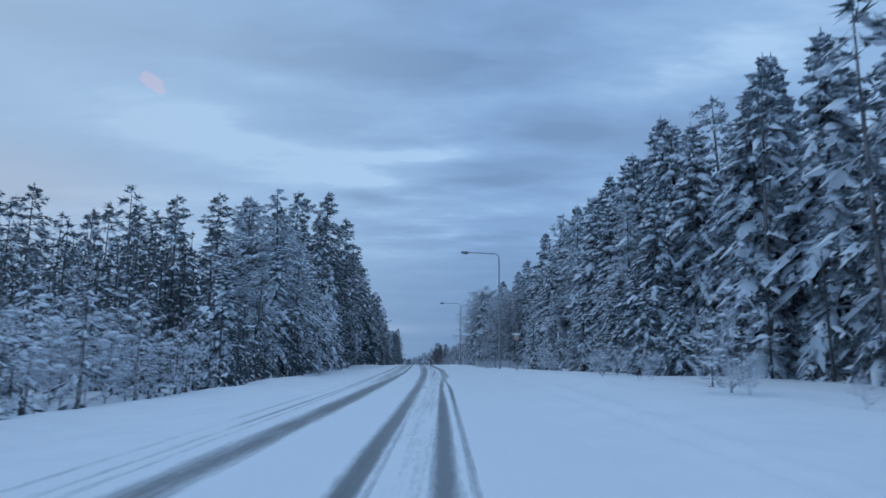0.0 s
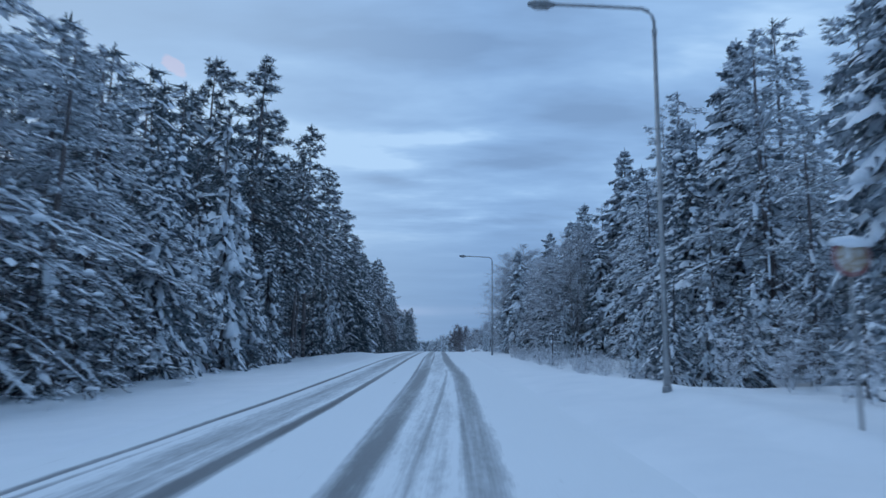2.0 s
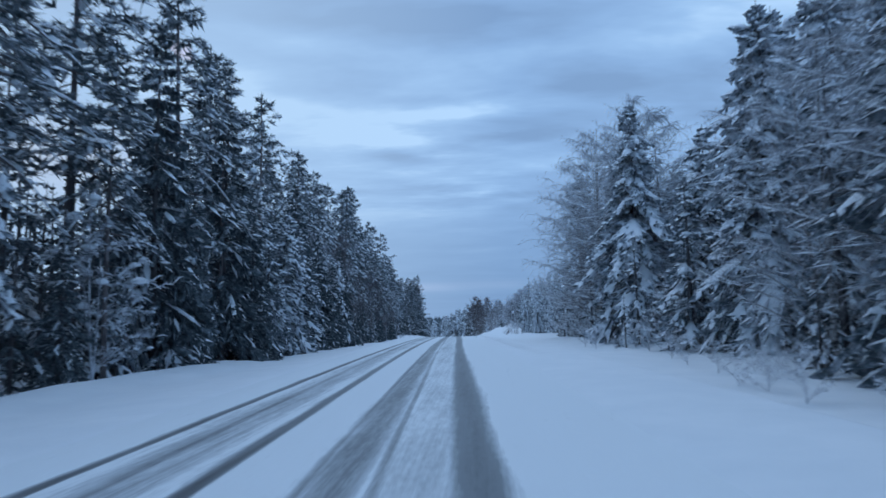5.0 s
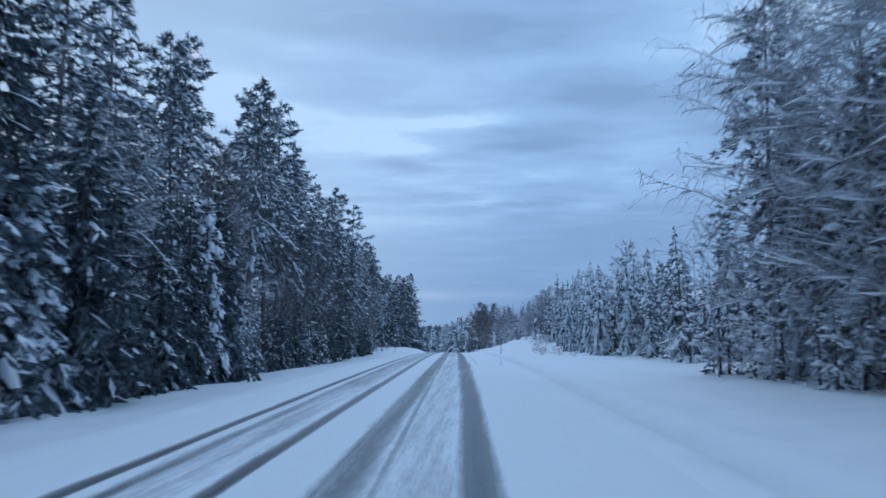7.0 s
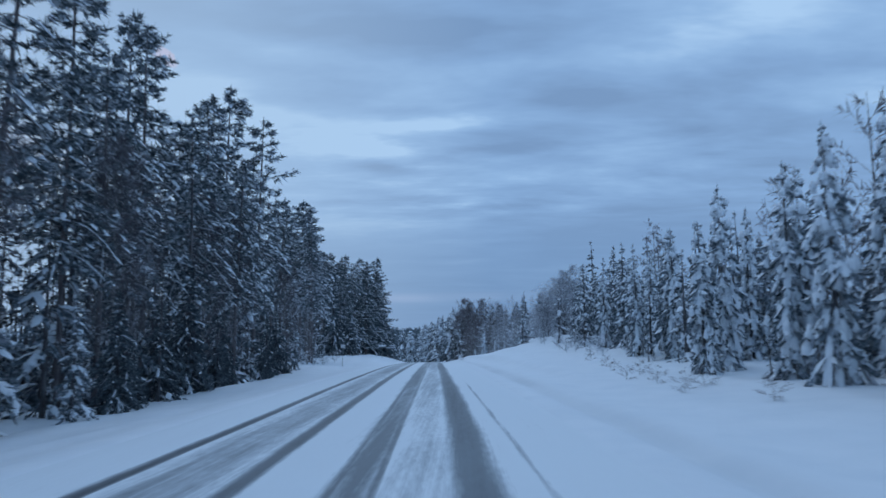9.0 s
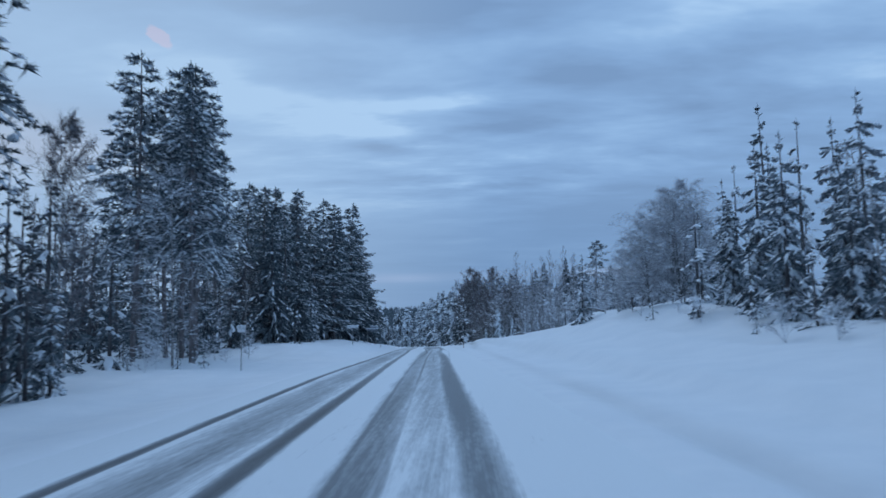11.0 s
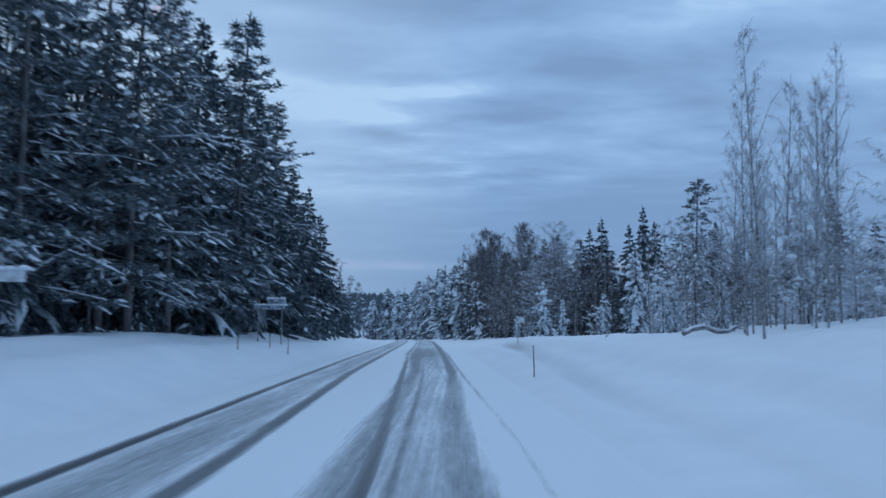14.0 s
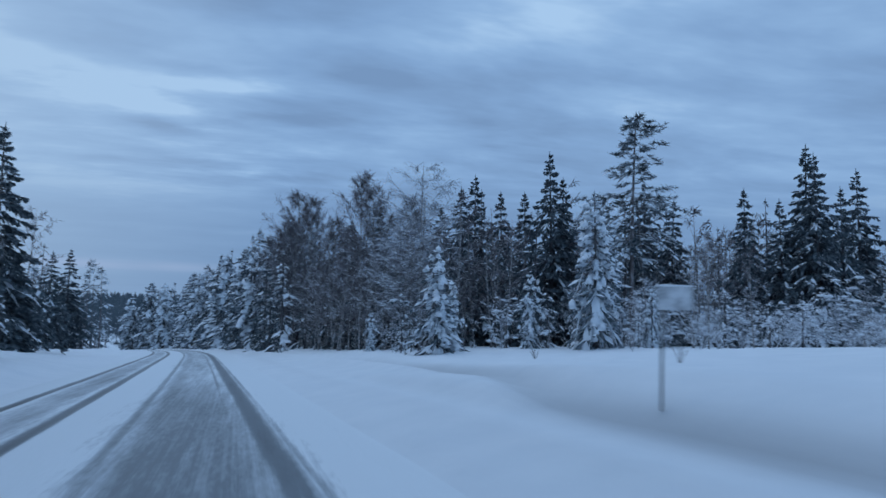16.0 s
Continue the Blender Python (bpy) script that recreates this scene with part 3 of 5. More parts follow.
SPR = (M_BARK, M_SPRUCE, M_TREE_SNOW)
PIN = (M_PINE_BARK, M_PINE, M_TREE_SNOW)
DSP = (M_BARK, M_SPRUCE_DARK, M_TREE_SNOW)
DPI = (M_PINE_BARK, M_PINE_DARK, M_TREE_SNOW)
BIR = (M_BIRCH, M_TWIG, M_TREE_SNOW)
DBI = (M_BIRCH, M_TWIG_DARK, M_TREE_SNOW)
FRO = (M_TWIG, M_FROST, M_TREE_SNOW)
FRB = (M_FROST, M_FROST, M_TREE_SNOW)
for sd in range(4):
    kind("snowy_spruce", spruce(10 + sd, 1.95, 150, 9, 0.92, ragged=0.45, power=0.6, droop=1.1, fat=0.85, fine=0.8, heap=1.45), SPR)
    kind("great_spruce", spruce(200 + sd, 2.2, 216, 13, 0.95, base=0.05, ragged=0.4, power=0.66, droop=1.0, fat=0.62, fine=0.58, heap=1.8), (M_BARK, M_HOAR, M_TREE_SNOW))
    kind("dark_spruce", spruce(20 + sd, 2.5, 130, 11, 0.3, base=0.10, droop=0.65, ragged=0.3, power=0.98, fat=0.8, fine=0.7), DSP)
    kind("slim_spruce", spruce(30 + sd, 1.8, 62, 6, 0.75, droop=0.75, ragged=0.45, power=0.75, fat=1.0, heap=1.3), SPR)
    kind("snowy_pine", pine(40 + sd, 0.10, 2.9, 78, 22, 0.9, 1, 0.9, 0.66, 10, 0.3), (M_PINE_BARK, M_HOAR, M_TREE_SNOW))
    kind("tall_pine", pine(50 + sd, 0.40, 2.25, 64, 16, 0.42, 24, 0.65, 0.92, 12, 0.5), PIN)
    kind("bushy_pine", pine(55 + sd, 0.12, 2.3, 88, 16, 0.26, 5, 0.28, 0.9, 12, 0.5), DPI)
    kind("birch", birch(60 + sd, 3.0, 34, 6, 9, 0.45, low=0.05, width=0.006, snow=0.9, steep=1.0, hang=0.2), BIR)
    kind("round_birch", birch(170 + sd, 3.6, 24, 7, 11, 0.6, low=0.02, width=0.008, snow=1.0, stems=3, steep=1.0, hang=0.25), (M_BARK, M_TWIG, M_TREE_SNOW))
    kind("brown_birch", birch(70 + sd, 2.5, 40, 7, 13, 0.1, low=0.10, width=0.0075, snow=0.12, steep=1.9), DBI)
    kind("laden_spruce", spruce(80 + sd, 1.75, 74, 5, 0.97, base=0.05, droop=1.9, ragged=0.55, power=0.6, fat=1.15, heap=1.25), SPR)
    kind("shrub", birch(90 + sd, 2.6, 8, 3, 7, 0.3, low=0.03, width=0.03, snow=0.5, stems=3, steep=0.9, lumps=0.3), FRO)
    kind("low_bush", birch(95 + sd, 4.0, 7, 2, 9, 0.2, low=0.02, width=0.042, snow=0.3, stems=4, steep=1.2, thick=0.6, lumps=0.2), FRB)
    kind("brush", birch(180 + sd, 4.5, 6, 3, 8, 0.3, low=0.02, width=0.03, snow=0.3, stems=4, steep=0.7, thick=0.6), DBI)
    kind("mid_spruce", spruce(100 + sd, 2.2, 36, 3, 0.6, ragged=0.35, fat=1.6, power=0.78), SPR)
    kind("mid_pine", pine(110 + sd, 0.26, 1.9, 26, 5, 0.4, 2, 0.45, 2.1, 5), DPI)
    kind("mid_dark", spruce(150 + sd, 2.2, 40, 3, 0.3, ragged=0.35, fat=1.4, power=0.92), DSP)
    kind("pole_pine", pine(115 + sd, 0.55, 1.7, 22, 5, 0.35, 10, 0.45, 1.9, 5), DPI)
    kind("mid_laden", spruce(130 + sd, 1.8, 28, 3, 0.95, base=0.03, droop=0.9, ragged=0.5, fat=1.7), SPR)
    kind("mid_birch", birch(120 + sd, 2.3, 17, 3, 7, 0.1, low=0.12, width=0.016, snow=0.2, steep=1.5), DBI)
    kind("mid_frost", birch(125 + sd, 1.9, 14, 4, 7, 0.1, low=0.06, width=0.014, snow=0.5, steep=1.1), BIR)
    kind("sapling", birch(160 + sd, 1.4, 22, 4, 8, 0.0, low=0.12, width=0.005, snow=0.05, steep=1.9, thick=0.5), BIR)
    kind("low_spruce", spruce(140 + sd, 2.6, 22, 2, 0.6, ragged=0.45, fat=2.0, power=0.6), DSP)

LABELS = {
    "snowy_spruce": ("snow-laden spruce tree with drooping white boughs beside the road", "spruce tree"),
    "great_spruce": ("tall old spruce tree with dense snow-laden boughs", "spruce tree"),
    "dark_spruce": ("dark green spruce tree lightly dusted with snow at the forest edge", "spruce tree"),
    "slim_spruce": ("slim spruce tree with snow on its short boughs", "spruce tree"),
    "snowy_pine": ("broad pine tree with thick snow pillows on its boughs", "pine tree"),
    "tall_pine": ("tall dark pine tree with a long bare trunk", "pine tree"),
    "birch": ("leafless birch tree with frosted drooping twigs", "birch tree"),
    "round_birch": ("leafless birch clump with a round frosted crown", "birch tree"),
    "brown_birch": ("leafless birch tree with a fine brown crown of twigs", "birch tree"),
    "sapling": ("slender leafless birch sapling with a thin brown crown", "birch tree"),
    "laden_spruce": ("young spruce bent under heavy clumps of snow", "spruce tree"),
    "low_bush": ("low frosted bush half buried in the verge", "bush"),
    "brush": ("dark tangle of bare twigs sticking out of the snow bank", "bush"),
    "shrub": ("leafless roadside bush white with frost and snow", "bush"),
    "bushy_pine": ("dense dark pine tree dusted with snow down to the ground", "pine tree"),
}
NAMES = {"birch": "birch_tree", "round_birch": "birch_tree", "brown_birch": "birch_tree", "sapling": "birch_tree", "shrub": "bush", "brush": "bush", "low_bush": "bush", "snowy_pine": "pine_tree", "tall_pine": "pine_tree", "bushy_pine": "pine_tree"}


# ---- ground ----
RIGHT_U = (2.2, 4.9, 6.0, 7.6, 11.7, 15.6, 26, 78)
RIGHT_A = ((0, 0, 0.05, 0.0, -0.09, -0.02, 0.11, 0.24, 0.76), (39, 0, 0.1, 0.24, 0.56, 0.56, 0.50, 0.37, 0.76), (65, 0, 0.24, 0.50, 0.37, 0.24, 0.24, 0.24, 0.76),
           (84.5, 0, 0.14, 0.10, -0.75, -0.75, -0.3, 0.24, 0.76), (123.5, 0, 0.10, 0.08, -0.6, -0.6, -0.1, 0.37, 0.76), (169, 0, 0.0, -0.05, -0.02, 0.05, 0.11, 0.24, 0.76))
RIGHT_B = ((221, 0, 0.05, 0.0, 0.11, 0.24, 0.50, 0.76, 1.41), (266.5, 0, 0.1, 0.11, 0.63, 1.15, 1.80, 2.32, 3.36), (288.6, 0, 0.1, 0.24, 1.15, 2.32, 3.36, 4.40, 5.31),
           (304.2, 0, 0.25, 0.4, 1.02, 2.19, 3.49, 4.66, 5.31), (331.5, 0, 0.5, 0.62, 1.2, 1.67, 2.06, 2.45, 2.84), (351, 0, 0.45, 0.95, 1.3, 1.4, 1.5, 1.75, 2.1), (377, 0, 0.2, 0.35, 0.65, 0.89, 1.02, 1.28, 1.54),
           (429, 0, 0.05, 0.0, 0.24, 0.63, 0.76, 1.02, 2.06))
LEFT_V = (6.0, 9.4, 11.7, 14.3, 18.2, 32)
LEFT_A = ((0, 0, -0.12, -0.12, -0.35, -0.5, -0.28), (78, 0, -0.15, -0.15, -0.38, -0.54, -0.28), (101.4, 0, -0.35, -0.28, -0.41, -0.54, -0.28),
        (123.5, 0, -0.09, 0.11, -0.28, -0.41, -0.28), (182, 0, -0.54, -0.60, -0.90, -0.90, -0.80), (223.6, 0, -0.54, -0.74, -0.90, -0.90, -0.80),
        (247, 0, -0.41, -0.41, -0.80, -0.90, -0.54))
LEFT_B = ((279.5, 0, -0.1, 0.05, 0.1, 0.15, 0.2), (294, 0, 0.1, 0.3, 0.35, 0.4, 0.4), (303, 0, 0.6, 0.9, 1.0, 1.0, 1.0), (315, 0, 1.05, 1.3, 1.4, 1.4, 1.4),
        (331, 0, 1.1, 1.4, 1.4, 1.4, 1.4), (350, 0, 0.9, 1.4, 1.4, 1.4, 1.4), (370.5, 0, 0.7, 1.1, 0.9, 0.9, 0.9), (429, 0, -0.02, 0.24, 0.24, 0.24, 0.76))


def table(s, x, knots, rows_):
    cols = []
    for i in range(len(knots)):
        cols.append((knots[i], interp(s, [(r[0], r[1 + i]) for r in rows_])))
    return interp(x, cols)


def SWEEP(s):
    """The ploughed edge that opens towards the side road."""
    return interp(s, ((318, 4.3), (335, 5.2), (346, 5.7), (352, 5.8), (360, 7.2), (375, 8.5)))


def grime_and_shade(s, u):
    """Greyer, dirty snow that the plough has turned, with the furrows' shade painted in."""
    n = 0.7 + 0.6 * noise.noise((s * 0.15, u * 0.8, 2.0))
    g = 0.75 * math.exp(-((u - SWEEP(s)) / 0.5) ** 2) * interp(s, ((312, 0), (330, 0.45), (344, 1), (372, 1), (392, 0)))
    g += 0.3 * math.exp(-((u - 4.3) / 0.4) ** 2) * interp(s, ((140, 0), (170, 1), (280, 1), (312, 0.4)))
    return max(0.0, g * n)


def bank(s, u):
    """Height of the snow beside the road, relative to it."""
    n = noise.noise((s * 0.11, u * 0.23, 3.0)) * 0.5 + noise.noise((s * 0.4, u * 0.6, 9.0)) * 0.2
    fine = noise.noise((s * 0.9, u * 1.3, 5.0)) * 0.05
    if u >= 0:
        z = table(s, u, RIGHT_U, RIGHT_A + RIGHT_B)
        z -= 0.18 * math.exp(-((u - 4.2) / 0.4) ** 2) * interp(s, ((143, 0), (169, 1), (247, 1), (280, 0)))
        z -= 0.30 * math.exp(-((u - SWEEP(s)) / 0.45) ** 2) * interp(s, ((300, 0), (325, 1), (400, 1)))
        if s < 60:
            z += (0.12 * math.exp(-((u - 5.45) / 0.22) ** 2) + 0.07 * math.exp(-((u - 4.5) / 0.2) ** 2)) * interp(s, ((30, 1), (55, 0)))
        return z + n * interp(u, ((6, 0), (13, 0.45))) + fine * interp(u, ((2.5, 0), (6, 1)))
    v = -u
    return table(s, v, LEFT_V, LEFT_A + LEFT_B) + n * interp(v, ((7, 0), (12, 0.5))) + fine * interp(v, ((6, 0), (9, 1)))


def grid(name, ss, us, height, mat, attr=None):
    verts, faces, vals = [], [], []
    for s in ss:
        for u in us:
            p = at(s, u)
            p.z += height(s, u)
            verts.append(tuple(p))
            if attr:
                vals.append(attr(s, u))
    m = len(us)
    for i in range(len(ss) - 1):
        for j in range(m - 1):
            faces.append((i * m + j, i * m + j + 1, (i + 1) * m + j + 1, (i + 1) * m + j))
    me = bpy.data.meshes.new(name)
    me.from_pydata(verts, [], faces)
    me.materials.append(mat)
    me.polygons.foreach_set("use_smooth", [True] * len(me.polygons))
    if attr:
        a = me.attributes.new("wear_and_shade", "FLOAT", "POINT")
        a.data.foreach_set("value", vals)
    me.update()
    return new(name, me)


def spread_steps(near, far, first, grow):
    out, x, d = [], near, first
    while x < far:
        out.append(x)
        x += d
        d *= grow
    return out + [far]


def ground_height(s, u):
    z = bank(s, u)
    if s > 730:
        z += interp(s, ((730, 0), (1350, 24), (1980, 30)))
    return z - 0.07 * interp(u, ((-6.2, 0), (-5.4, 1), (2.4, 1), (3.2, 0)))


ss = [-390 + 40 * i for i in range(9)] + [-40 + 1.9 * i for i in range(247)] + spread_steps(430, 1980, 4, 1.06)
us = [-x for x in spread_steps(14, 1500, 0.8, 1.2)][::-1] + [-14 + 0.25 * i for i in range(1, 112)] + spread_steps(14, 1500, 0.8, 1.2)
ground = grid("ground", ss, us, ground_height, M_SNOW, grime_and_shade)
tagged(ground, "deep untouched snow over the verge and forest floor", "snow", kind="structure")

# wheel tracks: rows of metres along, metres sideways, half-width, strength
TRACKS = []
TRACKS.append(((10, -5.15, 0.08, 0.3), (36, -4.97, 0.08, 0.4), (54, -5.05, 0.07, 0.75), (66, -4.9, 0.08, 0.95), (99, -4.86, 0.09, 1), (165, -4.44, 0.11, 1), (219, -4.36, 0.12, 1), (271, -4.8, 0.12, 1), (291, -4.55, 0.13, 1), (312, -4.6, 0.12, 1), (340, -4.8, 0.12, 1)))
TRACKS.append(((10, -4.75, 0.07, 0.3), (36, -4.72, 0.06, 0.45), (52, -4.8, 0.05, 0.5), (64, -4.6, 0.05, 0)))
TRACKS.append(((10, -3.8, 0.36, 0.72), (36, -3.56, 0.36, 0.78), (66, -3.1, 0.11, 0.95), (165, -2.78, 0.12, 1), (199, -2.57, 0.14, 1), (271, -2.6, 0.17, 0.95), (312, -2.8, 0.16, 1), (330, -3.2, 0.15, 1), (370, -3.2, 0.14, 0.95)))
TRACKS.append(((20, -3.9, 0.5, 0), (54, -3.95, 0.5, 0.4), (99, -3.9, 0.55, 0.42), (165, -3.6, 0.5, 0.34), (219, -3.4, 0.6, 0.42), (271, -3.7, 0.7, 0.46), (312, -3.7, 0.65, 0.46), (340, -4, 0.55, 0.42)))
TRACKS.append(((40, -4, 0.05, 0), (66, -4.05, 0.05, 0.55), (140, -3.95, 0.12, 0.6), (199, -3.85, 0.14, 0.6), (225, -3.7, 0.14, 0.3), (260, -3.9, 0.1, 0)))
TRACKS.append(((10, -1.3, 0.17, 0.8), (99, -1.2, 0.32, 0.58), (110, -1.35, 0.32, 0.58), (165, -1.36, 0.26, 0.66), (219, -1.02, 0.27, 0.7), (291, -1, 0.4, 0.62), (312, -1, 0.32, 0.56), (330, -0.62, 0.26, 0.66), (351, -0.95, 0.42, 0.8), (370, -1, 0.4, 0.5)))
TRACKS.append(((50, -1.5, 0.05, 0.3), (77, -1.56, 0.06, 0.8), (110, -1.72, 0.06, 0.8), (165, -1.58, 0.06, 0.7), (219, -1.25, 0.06, 0.75), (271, -1.28, 0.07, 0.7), (291, -1.2, 0.08, 0.75), (310, -0.77, 0.09, 0.95), (330, -1.12, 0.08, 0.9), (342, -1.35, 0.1, 0.7), (352, -1.62, 0.12, 0.62), (372, -1.55, 0.1, 0.6)))
TRACKS.append(((66, -0.98, 0.05, 0.3), (90, -0.95, 0.06, 0.7), (110, -0.86, 0.07, 0.75), (150, -1, 0.05, 0.4), (215, -0.78, 0.06, 0.7), (260, -0.66, 0.06, 0.5), (291, -0.58, 0.07, 0.8), (325, -0.3, 0.08, 0.6), (360, -0.4, 0.08, 0.4)))
TRACKS.append(((10, 0.01, 0.19, 0.95), (36, -0.04, 0.1, 0.85), (47, 0.12, 0.14, 0.6), (54, 0.45, 0.3, 0.58), (66, 0.5, 0.25, 0.6), (77, 0.55, 0.3, 0.66), (99, 0.25, 0.3, 0.9), (110, 0.2, 0.3, 0.88), (165, 0.27, 0.23, 0.95), (177, 0.42, 0.24, 0.95), (199, 0.5, 0.34, 0.85), (219, 0.6, 0.27, 0.9), (271, 0.53, 0.3, 0.85), (291, 0.65, 0.3, 0.72), (312, 0.35, 0.3, 0.5), (330, 0.85, 0.2, 0.9), (351, 0.9, 0.22, 0.9)))
TRACKS.append(((10, 0.44, 0.06, 0.5), (36, 0.42, 0.08, 0.8), (54, 0.24, 0.05, 0.6), (77, 0.26, 0.04, 0.6), (95, 0.2, 0.04, 0)))
TRACKS.append(((10, -5.7, 0.1, 0.28), (40, -5.6, 0.1, 0.25), (60, -5.5, 0.1, 0)))
TRACKS.append(((40, -0.5, 0.06, 0), (54, -0.56, 0.06, 0.5), (66, -0.3, 0.08, 0.55), (80, -0.05, 0.06, 0.4), (95, 0, 0.05, 0)))
TRACKS.append(((196, 1.4, 0.04, 0), (208, 1.38, 0.05, 0.5), (226, 1.4, 0.05, 0.5), (240, 1.45, 0.04, 0)))
TRACKS.append(((275, -0.1, 0.05, 0), (288, -0.12, 0.05, 0.7), (300, -0.1, 0.05, 0.5), (310, 0.44, 0.05, 0.7), (322, 0.6, 0.06, 0.3), (335, 0.3, 0.05, 0.5), (352, 0.35, 0.06, 0.6)))
TRACKS.append(((285, 1.05, 0.05, 0), (296, 1.1, 0.05, 0.4), (312, 1.38, 0.06, 0.2), (328, 1.2, 0.06, 0.4), (350, 1.2, 0.06, 0.5)))
TRACKS.append(((10, -0.5, 0.5, 0.14), (54, -0.4, 0.5, 0.26), (165, -0.45, 0.5, 0.26), (219, -0.2, 0.45, 0.3), (271, -0.2, 0.5, 0.38), (291, -0.15, 0.55, 0.42), (312, -0.2, 0.75, 0.4), (340, -0.1, 0.95, 0.42), (352, -0.35, 1.25, 0.58), (372, -0.35, 1.1, 0.4)))


def at_row(s, rows_):
    if s <= rows_[0][0]:
        return rows_[0][1:]
    for a, b in zip(rows_, rows_[1:]):
        if s <= b[0]:
            k = (s - a[0]) / (b[0] - a[0])
            return tuple(x + (y - x) * k for x, y in zip(a[1:], b[1:]))
    return rows_[-1][1:]


_strands = {}


def strands(s):
    """The tracks as they lie at s: centre, half-width and strength."""
    if s not in _strands:
        out = []
        for i, rows_ in enumerate(TRACKS):
            c, hw, a = at_row(s, rows_)
            c += 0.05 * noise.noise((s * 0.03, i * 3.1, 0.0))
            out.append((c, hw, a * (0.9 + 0.35 * noise.noise((s * 0.06, i * 7.7, 4.0)))))
        _strands[s] = out
    return _strands[s]


def wear_and_shade(s, u):
    w = 0.0
    for c, hw, a in strands(s):
        x = abs(u - c) / hw
        if x < 2.2 and a > 0.02:
            w = max(w, a * math.exp(-(x ** 3) * 0.6))
    return w


def road_height(s, u):
    edge = min(u + 6.3, 3.3 - u)
    return -0.028 * wear_and_shade(s, u) + 0.006 - 0.05 * max(0, 1 - edge / 1.0) ** 2 + 0.012 * noise.noise((s * 0.5, u * 2.0, 1.0))


rs = [-40 + 1.9 * i for i in range(247)] + spread_steps(430, 800, 3, 1.05)
ru = [-6.3 + 0.05 * i for i in range(193)]
road = grid("road", rs, ru, road_height, M_ROAD, wear_and_shade)
tagged(road, "two-lane road of packed snow with dark icy wheel tracks", "road", kind="structure")


# ---- planting ----
def tree_pose(rnd, s, u, h, lean=0.0, wide=1.0):
    p = at(s, u)
    p.z += ground_height(s, u)
    k = h / 10.0
    w = k * wide
    return pose(p.x, p.y, p.z - 0.05, lean + rnd.uniform(-1.2, 1.2), rnd.uniform(-1.2, 1.2), rnd.uniform(0, 360)) @ Matrix.Diagonal((w, w, k, 1))


def plant(name, s, u, h, lean=0.0, wide=1.0, group="trees along the road"):
    rnd = random.Random(round(s * 13) * 1009 + round(u * 131))
    variants = LIB[name]
    parts = variants[rnd.randrange(len(variants))]
    ob = new(NAMES.get(name, "spruce_tree"))
    ob.empty_display_size = 0.3
    ob.matrix_basis = tree_pose(rnd, s, u, h, lean, wide)
    lab, cat = LABELS[name]
    tagged(ob, lab, cat, group)
    for pn, me in parts:
        c = new(pn, me)
        c.parent = ob
        if pn != "trunk":
            tagged(c, kind="stuff")
    return ob


def to_top(name, spots, wide=1.0):
    """Trees with a known top: metres along, sideways, top over the road."""
    for s, u, top in spots:
        plant(name, s, u, max(1.0, top - bank(s, u)), wide=wide)


def scatter(seed, s0, s1, u0, u1, n, gap):
    rnd = random.Random(seed)
    done = []
    tries = 0
    while len(done) < n and tries < n * 25:
        tries += 1
        s, u = rnd.uniform(s0, s1), rnd.uniform(u0, u1)
        if any((s - a) ** 2 + (u - b) ** 2 < gap * gap for a, b in done):
            continue
        done.append((s, u))
    return done, rnd


def strip(seed, s0, s1, u0, u1, n, kinds, h0, h1, gap=1.8, wide=1.0):
    done, rnd = scatter(seed, s0, s1, u0, u1, n, gap)
    for s, u in done:
        plant(rnd.choice(kinds), s, u, rnd.uniform(h0, h1), wide=wide)


def woods(name, label, fields):
    """Woods behind the first rows, joined: fields of (seed, s0, s1, u0, u1, n, kinds, h0, h1, gap)."""
    pieces = {}
    for seed, s0, s1, u0, u1, n, kinds, h0, h1, gap, *wide in fields:
        done, rnd = scatter(seed, s0, s1, u0, u1, n, gap)
        for s, u in done:
            m = np.array(tree_pose(rnd, s, u, rnd.uniform(h0, h1), wide=wide[0] if wide else 1.0))
            for pn, me in rnd.choice(LIB[rnd.choice(kinds)]):
                pieces.setdefault(me.materials[0].name, []).append((me, m))
    verts, loops, starts, totals, mats, slots = [], [], [], [], [], []
    nv = nl = 0
    me_out = bpy.data.meshes.new(name)
    for slot, (mat, items) in enumerate(pieces.items()):
        me_out.materials.append(bpy.data.materials[mat])
        for me, m in items:
            k = len(me.vertices)
            co = np.empty(k * 3, np.float32)
            me.vertices.foreach_get("co", co)
            co = co.reshape(-1, 3) @ m[:3, :3].T + m[:3, 3]
            li = np.empty(len(me.loops), np.int32)
            me.loops.foreach_get("vertex_index", li)
            tot = np.empty(len(me.polygons), np.int32)
            me.polygons.foreach_get("loop_total", tot)
            verts.append(co), loops.append(li + nv), totals.append(tot)
            slots.append(np.full(len(tot), slot, np.int32))
            nv += k
    verts, loops, totals, slots = (np.concatenate(x) for x in (verts, loops, totals, slots))
    me_out.vertices.add(len(verts))
    me_out.vertices.foreach_set("co", verts.astype(np.float32).ravel())
    me_out.loops.add(len(loops))
    me_out.loops.foreach_set("vertex_index", loops)
    me_out.polygons.add(len(totals))
    me_out.polygons.foreach_set("loop_start", np.concatenate(([0], np.cumsum(totals)[:-1])).astype(np.int32))
    me_out.polygons.foreach_set("material_index", slots)
    me_out.update(calc_edges=True)
    return tagged(new(name, me_out), label, "forest", kind="stuff")


